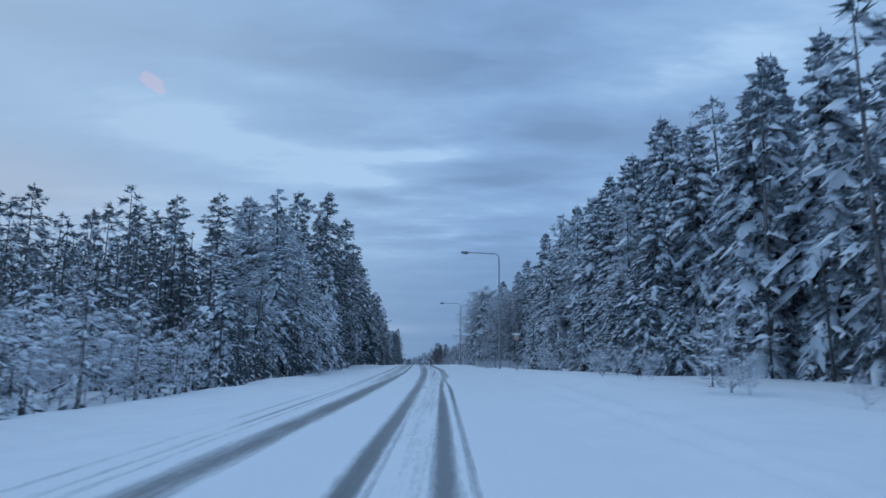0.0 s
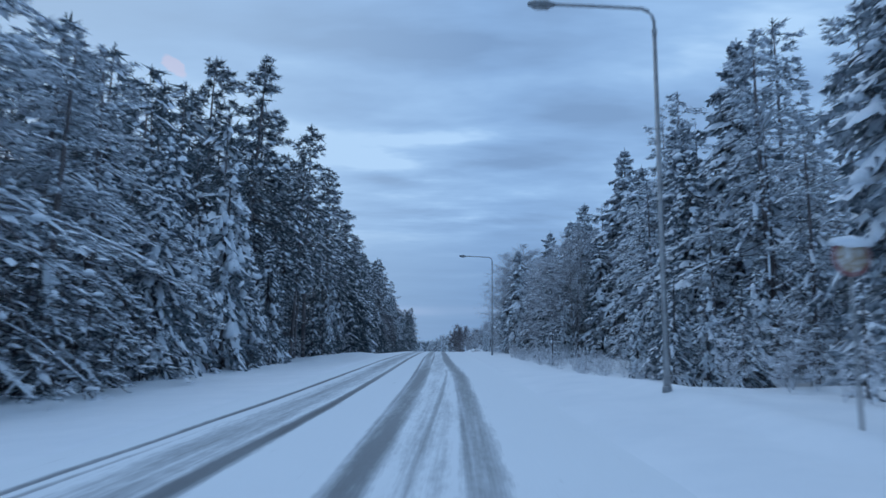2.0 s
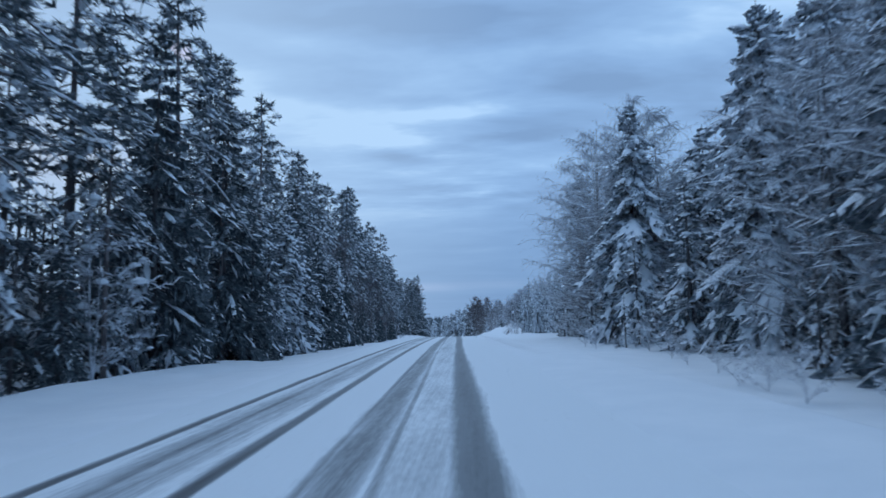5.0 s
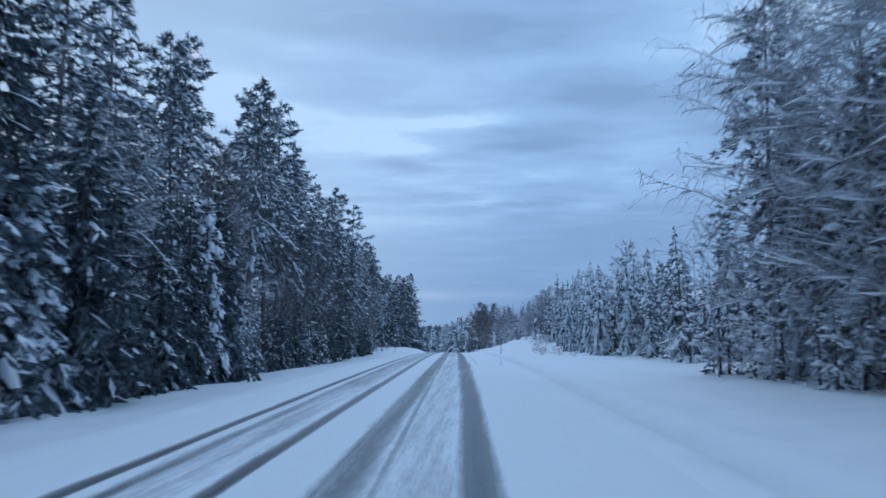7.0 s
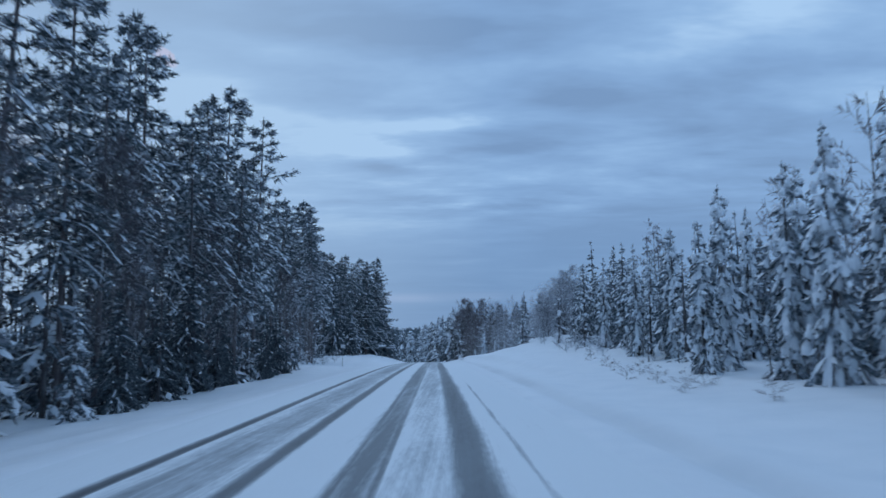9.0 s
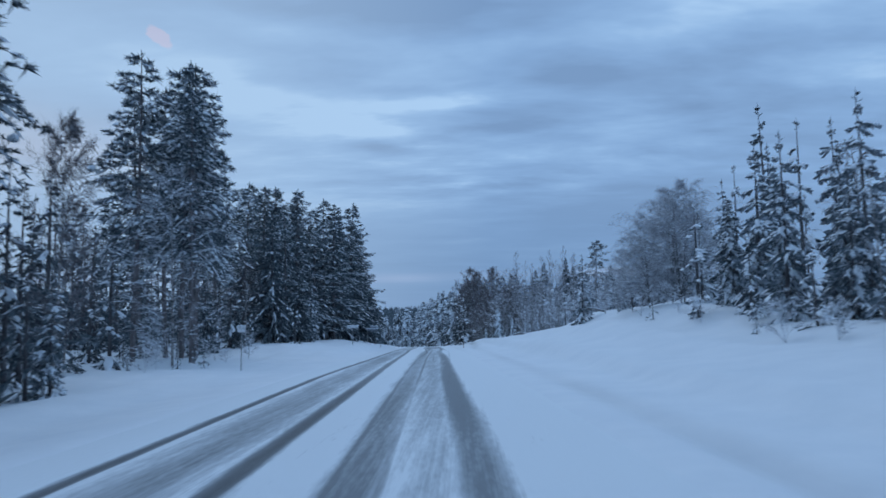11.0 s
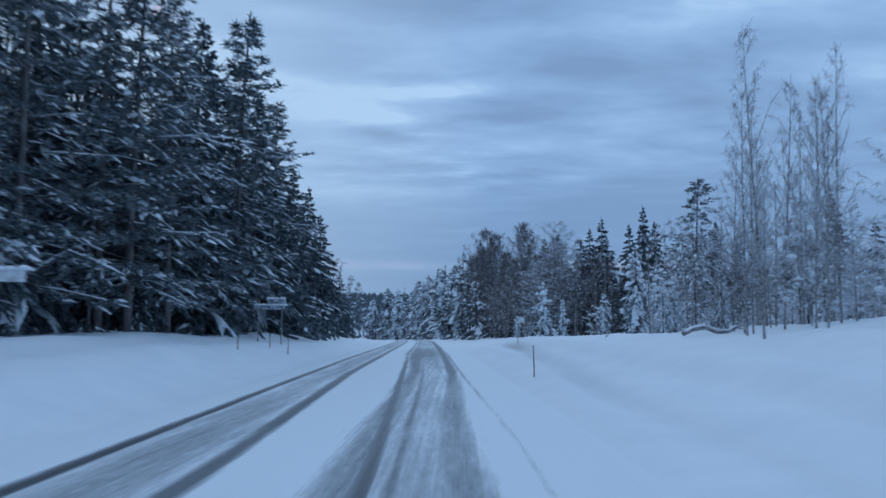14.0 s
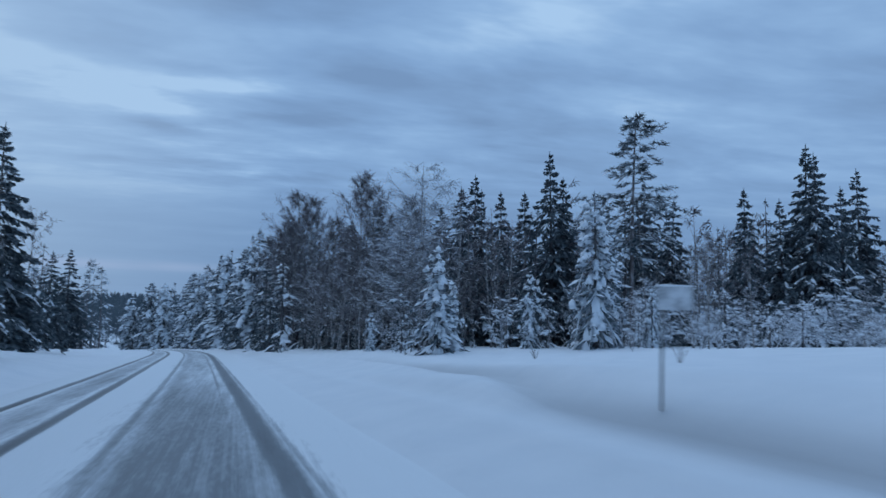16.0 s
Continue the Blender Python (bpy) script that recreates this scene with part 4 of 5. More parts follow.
# left-hand forest, the trees that make its skyline
to_top("tall_pine", [(103.4, -16.5, 25.9), (111.8, -14.3, 19), (104.3, -20.4, 26.1), (122.5, -15.1, 25.5), (107.4, -39.4, 26), (132.3, -14, 22.9), (110, -46, 25.2), (119.6, -58.2, 26.2), (104, -31.9, 25.5), (104, -27.9, 25.1),
                     (91, -53.3, 23.5), (96.2, -61.1, 24.2), (114.4, -17.9, 24.6), (141.7, -16.2, 22.2), (149.5, -14.6, 20.9), (127.4, -18.2, 23.5), (135.2, -20.8, 23.5), (109.2, -23.4, 24.8), (118.3, -22.1, 24.2)])
to_top("tall_pine", [(183.3, -15.6, 19.4), (189.8, -16.9, 19.6), (199.6, -16.9, 21.2), (205.1, -14.6, 20.1), (212.9, -15.3, 21.3), (218.8, -19.4, 23.6), (216.7, -15.2, 22.7), (244.5, -19.6, 24.2),
                     (258.3, -17.4, 24.3), (260.8, -15.7, 22.1), (253.9, -18.6, 21.8), (234, -18.2, 22.2), (239.2, -16.2, 20.3), (226.2, -16.9, 21.6), (290.4, -16.5, 20.9)], 0.88)
to_top("tall_pine", [(312.5, -23.7, 26.6)], 1.05)
to_top("tall_pine", [(158.6, -16.2, 20.3), (166.4, -15, 19.6), (174.2, -16.9, 19.6), (193.7, -15.1, 18.3), (249.6, -15.9, 19.6), (267.8, -18.2, 20.3), (228.8, -22.1, 22.9), (208, -20.8, 22.2), (264, -20.2, 20.9)], 0.82)
to_top("dark_spruce", [(145.6, -14, 16.4), (154.7, -13.8, 15.7), (178.1, -14.3, 15.1)])
to_top("dark_spruce", [(341.8, -13.7, 19.6), (353.7, -12.4, 19), (380.5, -13.6, 17.7), (406.4, -16.2, 19), (362.1, -13.4, 17), (370.0, -13.7, 17), (389.3, -16.3, 16.4), (469.7, -16.9, 16.2), (464.6, -19.3, 15.1), (398.0, -16.2, 16.4)], 1.3)
to_top("bushy_pine", [(318.4, -17.2, 15.3), (326.3, -14.6, 17), (331.6, -12.8, 18.8), (322.4, -17.6, 19.1), (315.9, -20.3, 18.2), (319.5, -19, 18.7), (320.1, -15.5, 18.4), (331.1, -13.8, 19.5), (345.2, -12.8, 21.6),
                      (344.9, -11.9, 18.6), (336.7, -13, 18.3), (349.1, -13.5, 18.3), (338, -13.7, 15.7), (358.0, -13.8, 15.1), (324, -20, 19), (329, -17, 18.5), (356, -12.1, 19.2)], 1.18)
to_top("snowy_pine", [(66.3, -15.3, 17.1), (71.5, -18.9, 17.7), (62.4, -18.9, 11.8), (75.4, -15.6, 14.2), (70.2, -14.0, 12.8), (58.0, -15.0, 9), (64.5, -16.8, 11), (73.2, -16.8, 14.6)], 1.45)
to_top("snowy_spruce", [(45.5, -14, 7.4)], 1.5)
to_top("snowy_spruce", [(61.1, -14.3, 11.2), (78, -13.5, 10.5), (83.2, -15, 13.1), (93.6, -14.7, 13.1), (80.6, -17.6, 13.8), (57.2, -16.9, 7.3), (98.8, -13.4, 9.2)])
to_top("slim_spruce", [(116.2, -16.4, 8.4), (111, -15.2, 6.6), (124.7, -14.6, 6.2), (106, -14.2, 5.2)], 1.25)
# undergrowth on the left
strip(25, 312, 390, -17, -12.8, 28, ("slim_spruce", "slim_spruce", "dark_spruce"), 3, 8.0, 2.1, 1.15)
strip(49, 320, 352, -20, -15.5, 10, ("dark_spruce",), 14, 18, 2.6, 1.1)
strip(26, 310, 377, -18, -14.5, 12, ("dark_spruce", "bushy_pine", "dark_spruce"), 11, 16.5, 3, 1.0)
strip(29, 124, 204, -14.6, -12.8, 28, ("dark_spruce", "slim_spruce", "laden_spruce", "slim_spruce"), 4.0, 11.0, 2.2, 1.1)
strip(36, 204, 268, -14.6, -12.8, 17, ("dark_spruce", "slim_spruce", "dark_spruce"), 2.5, 7.5, 2.4, 1.1)
strip(44, 98, 188, -17.5, -13.6, 15, ("tall_pine",), 13.5, 18.5, 2.8, 0.95)
strip(48, 224, 262, -17.5, -13.6, 9, ("tall_pine",), 13.5, 17.5, 3.2, 0.95)
strip(30, 180, 282, -15.6, -13.4, 12, ("birch", "brown_birch"), 9, 14, 5, 0.8)
to_top("laden_spruce", [(87, -13.2, 12.5), (92.4, -14, 11), (84, -13.6, 9), (95, -13.2, 5), (81, -13.2, 6)], 1.2)
to_top("tall_pine", [(287, -15.5, 19), (289, -17, 21), (291.5, -19, 20), (286, -19, 20), (284, -14.6, 17), (293, -21.5, 20)])
to_top("dark_spruce", [(297, -18, 6.5), (301, -16.5, 4.5)], 1.1)
to_top("dark_spruce", [(181, -13.3, 11), (184.5, -13.8, 9.5), (188, -13.2, 8), (192, -13.5, 9), (195.5, -13.4, 11)], 1.0)
to_top("snowy_spruce", [(178.5, -13.6, 8), (174, -13.4, 10), (170.5, -14, 11.5), (165.5, -13.4, 7), (176.2, -15, 12), (161, -13.8, 9)], 1.2)
# right-hand forest, skyline first
to_top("snowy_pine", [(91, 22, 23.5), (65.3, 21.4, 22.9), (54.9, 23.5, 22.9), (102.7, 20.4, 22.6), (111.8, 20.8, 22.6), (78, 20.2, 18.3), (135.6, 21.3, 19.4), (83.2, 17.6, 19)], 1.2)
to_top("great_spruce", [(53.3, 26.1, 25.7), (46.8, 23.4, 23.1), (39, 22.5, 20.9), (33.8, 24.7, 21.6), (126.1, 21.1, 24.2), (120.6, 21.6, 20.8), (152, 22, 22.9), (155.9, 20.4, 20.9), (147.8, 15.6, 17.8), (162.2, 12.7, 17),
                        (72.8, 18.9, 20.9), (59.8, 17.6, 19.5), (65, 18.5, 20), (141.7, 18.9, 18.3), (131.3, 17.6, 16.4), (115.7, 20.5, 16.5), (97.5, 18.2, 18.5), (88.5, 18.6, 21), (104, 20, 20), (68.9, 16.2, 17.5), (44.2, 18.9, 16.4)], 1.2)
to_top("great_spruce", [(28.6, 20.2, 18.3)], 0.95)
to_top("slim_spruce", [(45.5, 15.1, 7.1), (58.5, 13.7, 6), (60.5, 12.5, 7.5), (80.6, 11.2, 5.3), (75.4, 12.3, 4.4), (128.7, 13, 8.6), (52, 14.3, 5.3), (89.7, 13.7, 6), (139.1, 14.3, 11.2), (152.1, 13, 9.9)], 1.25)
to_top("tall_pine", [(186.2, 13.2, 16.5)], 0.95)
to_top("birch", [(172.6, 12.4, 17.7), (166.2, 13.2, 18.6), (175.7, 12.8, 19), (179.8, 13.7, 18.3), (183.2, 12.7, 15.7), (169.1, 14.7, 17.7), (186.6, 15.3, 13.8), (177.2, 15.6, 17.7), (173, 16.6, 16.4), (182.4, 16, 16.4), (166.5, 16.6, 17.7)])
to_top("snowy_spruce", [(176.4, 14.8, 14.5), (181.5, 15.2, 12), (170.4, 15.4, 13.5), (186.5, 15.4, 10.5), (179.0, 17.5, 13), (184, 17.8, 14), (190, 19, 12.5), (178, 19.5, 14), (172, 19, 14), (187.5, 15.2, 13.5), (166, 18.8, 14)], 1.2)
to_top("snowy_spruce", [(47, 13.2, 6.8), (44, 13.0, 6.0), (50, 12.8, 5.2), (41, 13.8, 5.4), (53.5, 13.4, 6.4)], 1.5)
to_top("great_spruce", [(50, 17.2, 19), (55, 18.2, 21), (46, 17.6, 17.5), (42, 19, 18)], 1.15)
to_top("laden_spruce", [(90, 12, 3.8), (89, 14.2, 5.8), (93, 14, 5), (86, 13.6, 5.5), (80, 12.6, 4.5), (76, 13.4, 5), (124, 13.6, 5.2), (128, 12.8, 4.4)], 1.3)
to_top("birch", [(126.5, 13.6, 11), (129.5, 14.6, 12), (124, 14.6, 13.5), (132, 13.2, 12), (122.5, 16, 14), (135, 14.6, 14), (127, 16.4, 15), (138.5, 13.6, 12.5), (142, 14.8, 13)], 1.05)
strip(32, 121, 156, 14, 18.5, 11, ("snowy_spruce", "snowy_spruce", "snowy_pine"), 7.8, 14, 2.9, 1.2)
strip(31, 46, 103, 14, 18.5, 19, ("snowy_spruce", "snowy_spruce", "snowy_pine"), 7.8, 15.6, 2.9, 1.2)
strip(27, 20, 160, 8.4, 12.5, 64, ("low_bush",), 0.9, 1.7, 1.1, 1.2)
# young snow-laden stand
to_top("laden_spruce", [(231.9, 13.3, 9.1), (242.7, 14.7, 8.9), (251.6, 16, 8.6), (230.5, 11.8, 7.1), (227.2, 14.7, 8.8), (213.8, 14.6, 8.2), (223.6, 16, 9.9), (221, 17.6, 9.9), (258.7, 14.3, 7.9), (236.6, 16.6, 8.6), (217.8, 13, 6.2), (220.4, 14.2, 7.4), (225.2, 12.9, 8.4), (221.6, 12.6, 8.8), (216, 12.2, 8), (212, 13.5, 9), (219, 15.5, 10.2), (208, 14.2, 8.2), (246.8, 13.6, 7.6)], 0.95)
to_top("slim_spruce", [(203.2, 15.1, 7.4), (205.4, 13.5, 6), (209.3, 16.1, 7.6), (263.9, 15.6, 9.9), (270.4, 18.2, 11.8), (287, 22.5, 13.9), (281.2, 23.4, 13.8), (196.3, 16.2, 7.3), (247, 18.2, 10.1)])
strip(45, 190, 280, 14.5, 18.5, 28, ("slim_spruce", "snowy_spruce", "slim_spruce"), 5.5, 9, 2.2, 1.1)
for s_, u_, h_ in ((230.5, 8.3, 0.7), (227.5, 8.7, 0.8), (223, 8.2, 0.8), (225, 9.6, 0.9), (233, 9.6, 0.8), (236.5, 9.3, 0.7), (219, 9.2, 0.8), (241, 10, 0.8), (214, 9.6, 0.7), (246, 10.2, 0.7)):
    plant("brush", s_, u_, h_, wide=1.3, group="brush on the bank")
# on the bank by the junction
to_top("round_birch", [(287.5, 14.2, 9.2), (290, 16.6, 12.0), (286, 15.8, 10.5), (291.5, 14.2, 8.4), (293, 18.5, 13)], 1.0)
to_top("sapling", [(333, 15, 10), (330.5, 14, 9), (334.5, 17, 11), (322.5, 9.9, 11.4), (321.4, 11.2, 9.2), (325, 13.7, 11.8), (331.5, 16.9, 13.1), (328.2, 12.2, 10.5), (318.5, 13.7, 9.2), (336.7, 19.5, 12.5)], 0.8)
to_top("slim_spruce", [(301.2, 12.6, 8.3), (319.5, 23.4, 12.1), (306.8, 22.1, 10.5), (313.3, 19.5, 9.9), (312, 14.7, 4.9), (304.2, 16.2, 6), (317.2, 16.6, 6.6)], 1.2)
strip(35, 293.8, 340.6, 12.5, 22.1, 24, ("laden_spruce", "low_bush", "shrub"), 1.3, 3.2, 2, 1.3)
# beyond the junction
to_top("laden_spruce", [(382.1, 13.1, 7.6)], 1.8)
to_top("laden_spruce", [(392.2, 11.5, 3.9), (385.5, 21.0, 6.6), (381.5, 23.7, 11.5), (387.3, 28.0, 10.5), (379.1, 26.3, 5.3), (389.4, 16.9, 6)], 1.35)
to_top("tall_pine", [(396.1, 36.4, 22.7)], 1.25)
to_top("brown_birch", [(436, 12, 21.3), (432, 13.4, 19.6), (441, 12, 18), (413, 15, 18.6), (409.5, 15.6, 16.5), (417.5, 13.6, 14.7), (443.5, 12.9, 18.5), (448.3, 11.1, 16.5), (451.5, 15, 18.5), (424.4, 16.2, 15), (414.1, 21, 17)])
to_top("birch", [(401, 18, 17.6), (404, 19.1, 15.5), (396, 15, 11.5)])
to_top("dark_spruce", [(403.0, 33.3, 17.8), (401.8, 31.4, 19.9), (413.6, 28.1, 20.1), (422.5, 36.2, 20.7), (401.4, 41.7, 17.8), (419.2, 26.2, 17.5), (411.9, 25.9, 18.1), (417.4, 36.8, 19.6), (401.0, 44.3, 16.1), (396.9, 50.1, 16.8),
                       (393.3, 53.3, 20.5), (391.1, 53.0, 19.2), (434.0, 23.5, 19.7), (398.4, 66.6, 20.5), (393.7, 51.2, 15.2), (450.5, 24.2, 20.9), (395.9, 61.4, 17.7), (393.6, 72.0, 19)], 1.15)
to_top("laden_spruce", [(578, 9.5, 17), (545, 9.5, 18), (512, 9.5, 17.5), (484, 9.5, 18.5), (456, 10, 16.5), (535, 13, 19.5)], 1.9)
to_top("snowy_spruce", [(560, 10, 19.5), (525, 11, 19), (497, 11, 20), (470, 11, 18), (445, 12.5, 18), (505, 14, 20.5), (470, 14.5, 20.5)], 1.5)
to_top("sapling", [(326.5, 11.2, 10.6), (327.4, 13.0, 11.4), (329.0, 14.6, 11), (324.2, 12.4, 9.6), (332.2, 13.2, 10.2), (335.5, 15.8, 11.6), (338.4, 17.2, 12), (333.6, 18.4, 12.4), (323.4, 15.4, 10), (340.2, 20.5, 11.4)], 0.9)
woods("undergrowth", "frosted bushes and young spruces crowding the dark forest edge", (
    (21, 6, 38, -20, -12.4, 64, ("shrub", "mid_frost", "mid_laden", "shrub"), 3.2, 5.4, 1.4, 1.35),
    (83, 38, 62, -22, -12.6, 34, ("mid_dark", "mid_laden", "mid_spruce"), 3, 6.5, 1.7, 1.3),
    (22, 118, 266.5, -15.9, -12.9, 54, ("mid_spruce", "mid_dark", "mid_dark", "shrub"), 2.3, 7.2, 2, 1.2),
    (28, 2, 40, -14.0, -12.3, 26, ("mid_spruce", "mid_laden", "low_bush", "shrub"), 1.6, 4.2, 1.4, 1.3),
    (84, 40, 100, -14.2, -12.6, 34, ("mid_spruce", "mid_dark", "mid_laden"), 1.8, 4.6, 1.5, 1.3),
    (89, 274, 290, -16, -12.4, 12, ("low_bush", "mid_spruce", "low_bush"), 0.8, 1.8, 1.4, 1.3),
    (24, 266.5, 314.6, -26, -17, 24, ("mid_spruce", "low_bush", "mid_spruce"), 1.4, 4.0, 2, 1.3),
    (75, 94, 132, -22, -13.4, 36, ("shrub", "mid_frost", "shrub"), 1.5, 4, 1.6, 1.2),
))
woods("undergrowth", "frosted bushes and snow-laden young spruces along the snow bank", (
    (34, 189.8, 278.2, 13.3, 16.5, 22, ("mid_laden", "mid_spruce", "mid_laden"), 3.2, 7.2, 2, 1.5),
    (39, 175, 288.6, 11.8, 14.5, 36, ("low_bush", "low_bush", "mid_laden"), 0.9, 2.0, 1.6, 1.3),
    (32, 18.2, 160, 10, 15, 26, ("shrub", "mid_laden"), 2.0, 4.0, 2.2, 1.4),
    (33, 150, 192, 11.0, 16.9, 30, ("mid_laden", "shrub", "shrub", "mid_spruce"), 3.0, 6.5, 1.8, 1.3),
    (40, 160, 190, 11.6, 13.6, 22, ("mid_laden", "shrub", "mid_laden"), 2.0, 4.5, 1.4, 1.35),
    (76, 84, 134, 8.2, 12.4, 30, ("low_bush", "shrub", "low_bush"), 1.0, 2.0, 0.9, 1.2),
))
woods("undergrowth", "frosted thicket of bushes round the side road's mouth", (
    (36, 376, 392, 20.8, 78, 96, ("mid_frost", "mid_laden", "shrub", "mid_frost"), 2.4, 5.4, 1.6, 1.6),
    (38, 345, 382, 22, 52, 34, ("low_bush", "low_bush", "mid_laden"), 1.2, 2.4, 2.2, 1.3),
    (74, 298, 345, 11.5, 26, 74, ("mid_frost", "shrub", "mid_frost"), 2.6, 6.5, 1.4, 1.0),
    (85, 398, 432, 11.0, 17, 34, ("mid_frost", "mid_birch"), 5, 10, 1.6, 1.2),
    (70, 300, 345, 12.5, 24, 30, ("mid_frost", "mid_laden", "mid_frost"), 3, 6.5, 1.8, 1.0),
    (71, 386, 396, 11.5, 15, 8, ("shrub", "mid_laden"), 1.5, 3, 1.4, 1.2),
))
woods("forest", "dark snowy conifer forest behind the first roadside spruces", (
    (92, 44, 72, -32, -17, 36, ("mid_dark", "mid_dark", "mid_spruce"), 7.5, 11.5, 2.2, 1.3),
    (86, 66, 104, -36, -16, 46, ("mid_dark", "mid_spruce", "mid_pine"), 10.5, 14, 2.3, 1.3),
    (41, 80.6, 142, -38, -18, 38, ("pole_pine", "mid_pine", "pole_pine", "mid_dark"), 17, 22, 2.6),
    (54, 64, 84, -22, -15, 14, ("low_spruce",), 3, 7, 1.8),
    (88, 84, 130, -26, -14.6, 30, ("pole_pine", "pole_pine", "mid_pine"), 15, 21, 1.9),
    (78, 58, 112, -72, -23, 70, ("mid_dark", "mid_spruce", "mid_dark"), 9, 15, 2.6, 1.2),
    (42, 80.6, 125, -90, -40, 44, ("pole_pine", "mid_pine"), 18.2, 23.4, 3.0),
    (55, 75, 160, -48, -22, 110, ("low_spruce",), 3, 7, 2.2),
))
woods("forest", "dense dark spruce forest beside the straight road", (
    (87, 142, 264, -34, -17.5, 80, ("mid_dark", "mid_dark", "mid_spruce"), 6, 10.5, 2.2, 1.3),
    (82, 142, 216, -40, -18.5, 80, ("mid_dark", "mid_spruce", "mid_dark"), 9.5, 15.5, 2.3, 1.25),
    (91, 216, 264, -36, -19, 22, ("mid_dark", "mid_spruce", "pole_pine"), 8, 13, 2.8),
    (52, 130, 270, -18.5, -14.5, 34, ("mid_spruce",), 8, 14, 2.6),
    (90, 128, 266, -22, -15.5, 64, ("low_spruce",), 3, 6, 1.8),
    (72, 266, 318, -46, -17, 112, ("mid_dark", "mid_birch", "mid_dark", "mid_spruce"), 4.5, 11, 1.9, 1.2),
))
woods("forest", "dark pines and spruces standing deep behind the bend", (
    (43, 320, 390, -48, -15.5, 84, ("pole_pine", "mid_dark", "mid_pine"), 12.4, 18.5, 2.6),
    (56, 305, 420, -24, -12.5, 60, ("low_spruce",), 3, 7, 1.9),
    (44, 370.5, 440, -42, -15, 40, ("mid_dark", "mid_birch"), 8, 14, 2.8),
    (80, 300, 318, -34, -19.5, 18, ("mid_dark", "mid_birch"), 4, 9, 2.2, 1.1),
    (50, 442, 600, -70, -10.4, 60, ("mid_dark", "mid_pine"), 11.7, 16.5, 3.6),
    (51, 600, 780, -110, 120, 90, ("mid_spruce",), 13, 18, 5),
))
woods("forest", "snow-laden mixed forest behind the side road's clearing", (
    (45, 18.2, 162.5, 18, 40, 84, ("mid_spruce", "mid_pine", "mid_spruce"), 12, 19, 3.0),
    (57, 18.2, 162.5, 15, 24, 90, ("low_spruce",), 3, 8, 1.9),
    (46, 180, 292.5, 16.5, 42, 130, ("mid_laden", "mid_birch", "mid_dark"), 6, 11, 2.4),
    (47, 292.5, 377, 24.7, 60, 36, ("mid_laden", "mid_birch"), 3.9, 8.5, 3.2),
    (53, 394, 412, 14.5, 80, 90, ("mid_birch", "mid_dark", "mid_birch"), 7, 14, 1.9, 1.3),
    (73, 398, 470, 11.5, 22, 90, ("mid_birch", "mid_frost", "mid_birch"), 5, 11, 1.9, 1.3),
    (58, 392, 404, 14, 85, 70, ("low_spruce", "mid_laden"), 3, 6, 1.8),
))
woods("forest", "mixed birch and spruce forest along the far bend", (
    (48, 408, 460, 16.2, 90, 110, ("mid_dark", "mid_birch", "mid_birch", "mid_spruce"), 11.4, 18, 2.9),
    (49, 455, 580, 8, 48, 130, ("mid_dark", "mid_pine", "mid_spruce"), 13, 19.5, 3.2),
    (77, 425, 505, 8, 21, 76, ("mid_spruce", "mid_dark", "mid_laden"), 8, 13, 2.2, 1.3),
    (79, 405, 470, 12, 26, 64, ("mid_dark", "mid_birch"), 5, 10.5, 1.8, 1.3),
))


def far_woods():
    """Wooded hill at the horizon."""
    rnd = random.Random(77)
    q = Soup()
    for _ in range(4600):
        s = 790 + 700 * rnd.random() ** 1.5
        u = rnd.uniform(-420, 640)
        p = at(s, u)
        p.z += ground_height(s, u) - 0.5
        h, r = rnd.uniform(9, 15), rnd.uniform(2.2, 3.6)
        n = 5
        w0 = rnd.random() * 6
        verts = []
        for zz, rr in ((0.05, 0.8), (0.35, 1.0), (0.38, 0.65), (0.7, 0.6), (0.72, 0.35)):
            for k in range(n):
                w = w0 + k * 6.2832 / n
                j = rnd.uniform(0.7, 1.3) * r * rr
                verts.append((p.x + math.cos(w) * j, p.y + math.sin(w) * j, p.z + zz * h))
        verts.append((p.x, p.y, p.z + h))
        faces = [(i * n + k, i * n + (k + 1) % n, (i + 1) * n + (k + 1) % n, (i + 1) * n + k) for i in range(4) for k in range(n)]
        faces += [(4 * n + k, 4 * n + (k + 1) % n, 5 * n) for k in range(n)]
        q.add(verts, faces)
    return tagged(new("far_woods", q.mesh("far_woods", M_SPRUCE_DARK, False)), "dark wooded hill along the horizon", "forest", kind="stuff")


far_woods()


# ---- street lamps, signs and stakes ----
def part(name, soup, mat, parent, label=""):
    c = new(name, soup.mesh(name, mat))
    c.parent = parent
    if label:
        tagged(c, label)
    return c


def stand(name, s, u, label, category, group="", turn=0.0, sink=0.1):
    ob = new(name)
    p = at(s, u)
    p.z += ground_height(s, u)
    ob.matrix_basis = pose(p.x, p.y, p.z - sink, 0, 0, math.degrees(heading(s)) + turn)
    return tagged(ob, label, category, group)


def box(soup, x0, x1, y0, y1, z0, z1, bevel=0.01):
    """A board with chamfered edges."""
    b = bevel
    rings = [(x0 + b, x1 - b, z0 + b, z1 - b, y0), (x0, x1, z0, z1, y0 + b), (x0, x1, z0, z1, y1 - b), (x0 + b, x1 - b, z0 + b, z1 - b, y1)]
    verts = [v for a, c, d, e, y in rings for v in ((a, y, d), (c, y, d), (c, y, e), (a, y, e))]
    faces = [(0, 1, 2, 3), (15, 14, 13, 12)]
    for r in range(3):
        for k in range(4):
            faces.append((r * 4 + k, (r + 1) * 4 + k, (r + 1) * 4 + (k + 1) % 4, r * 4 + (k + 1) % 4))
    soup.add(verts, faces)


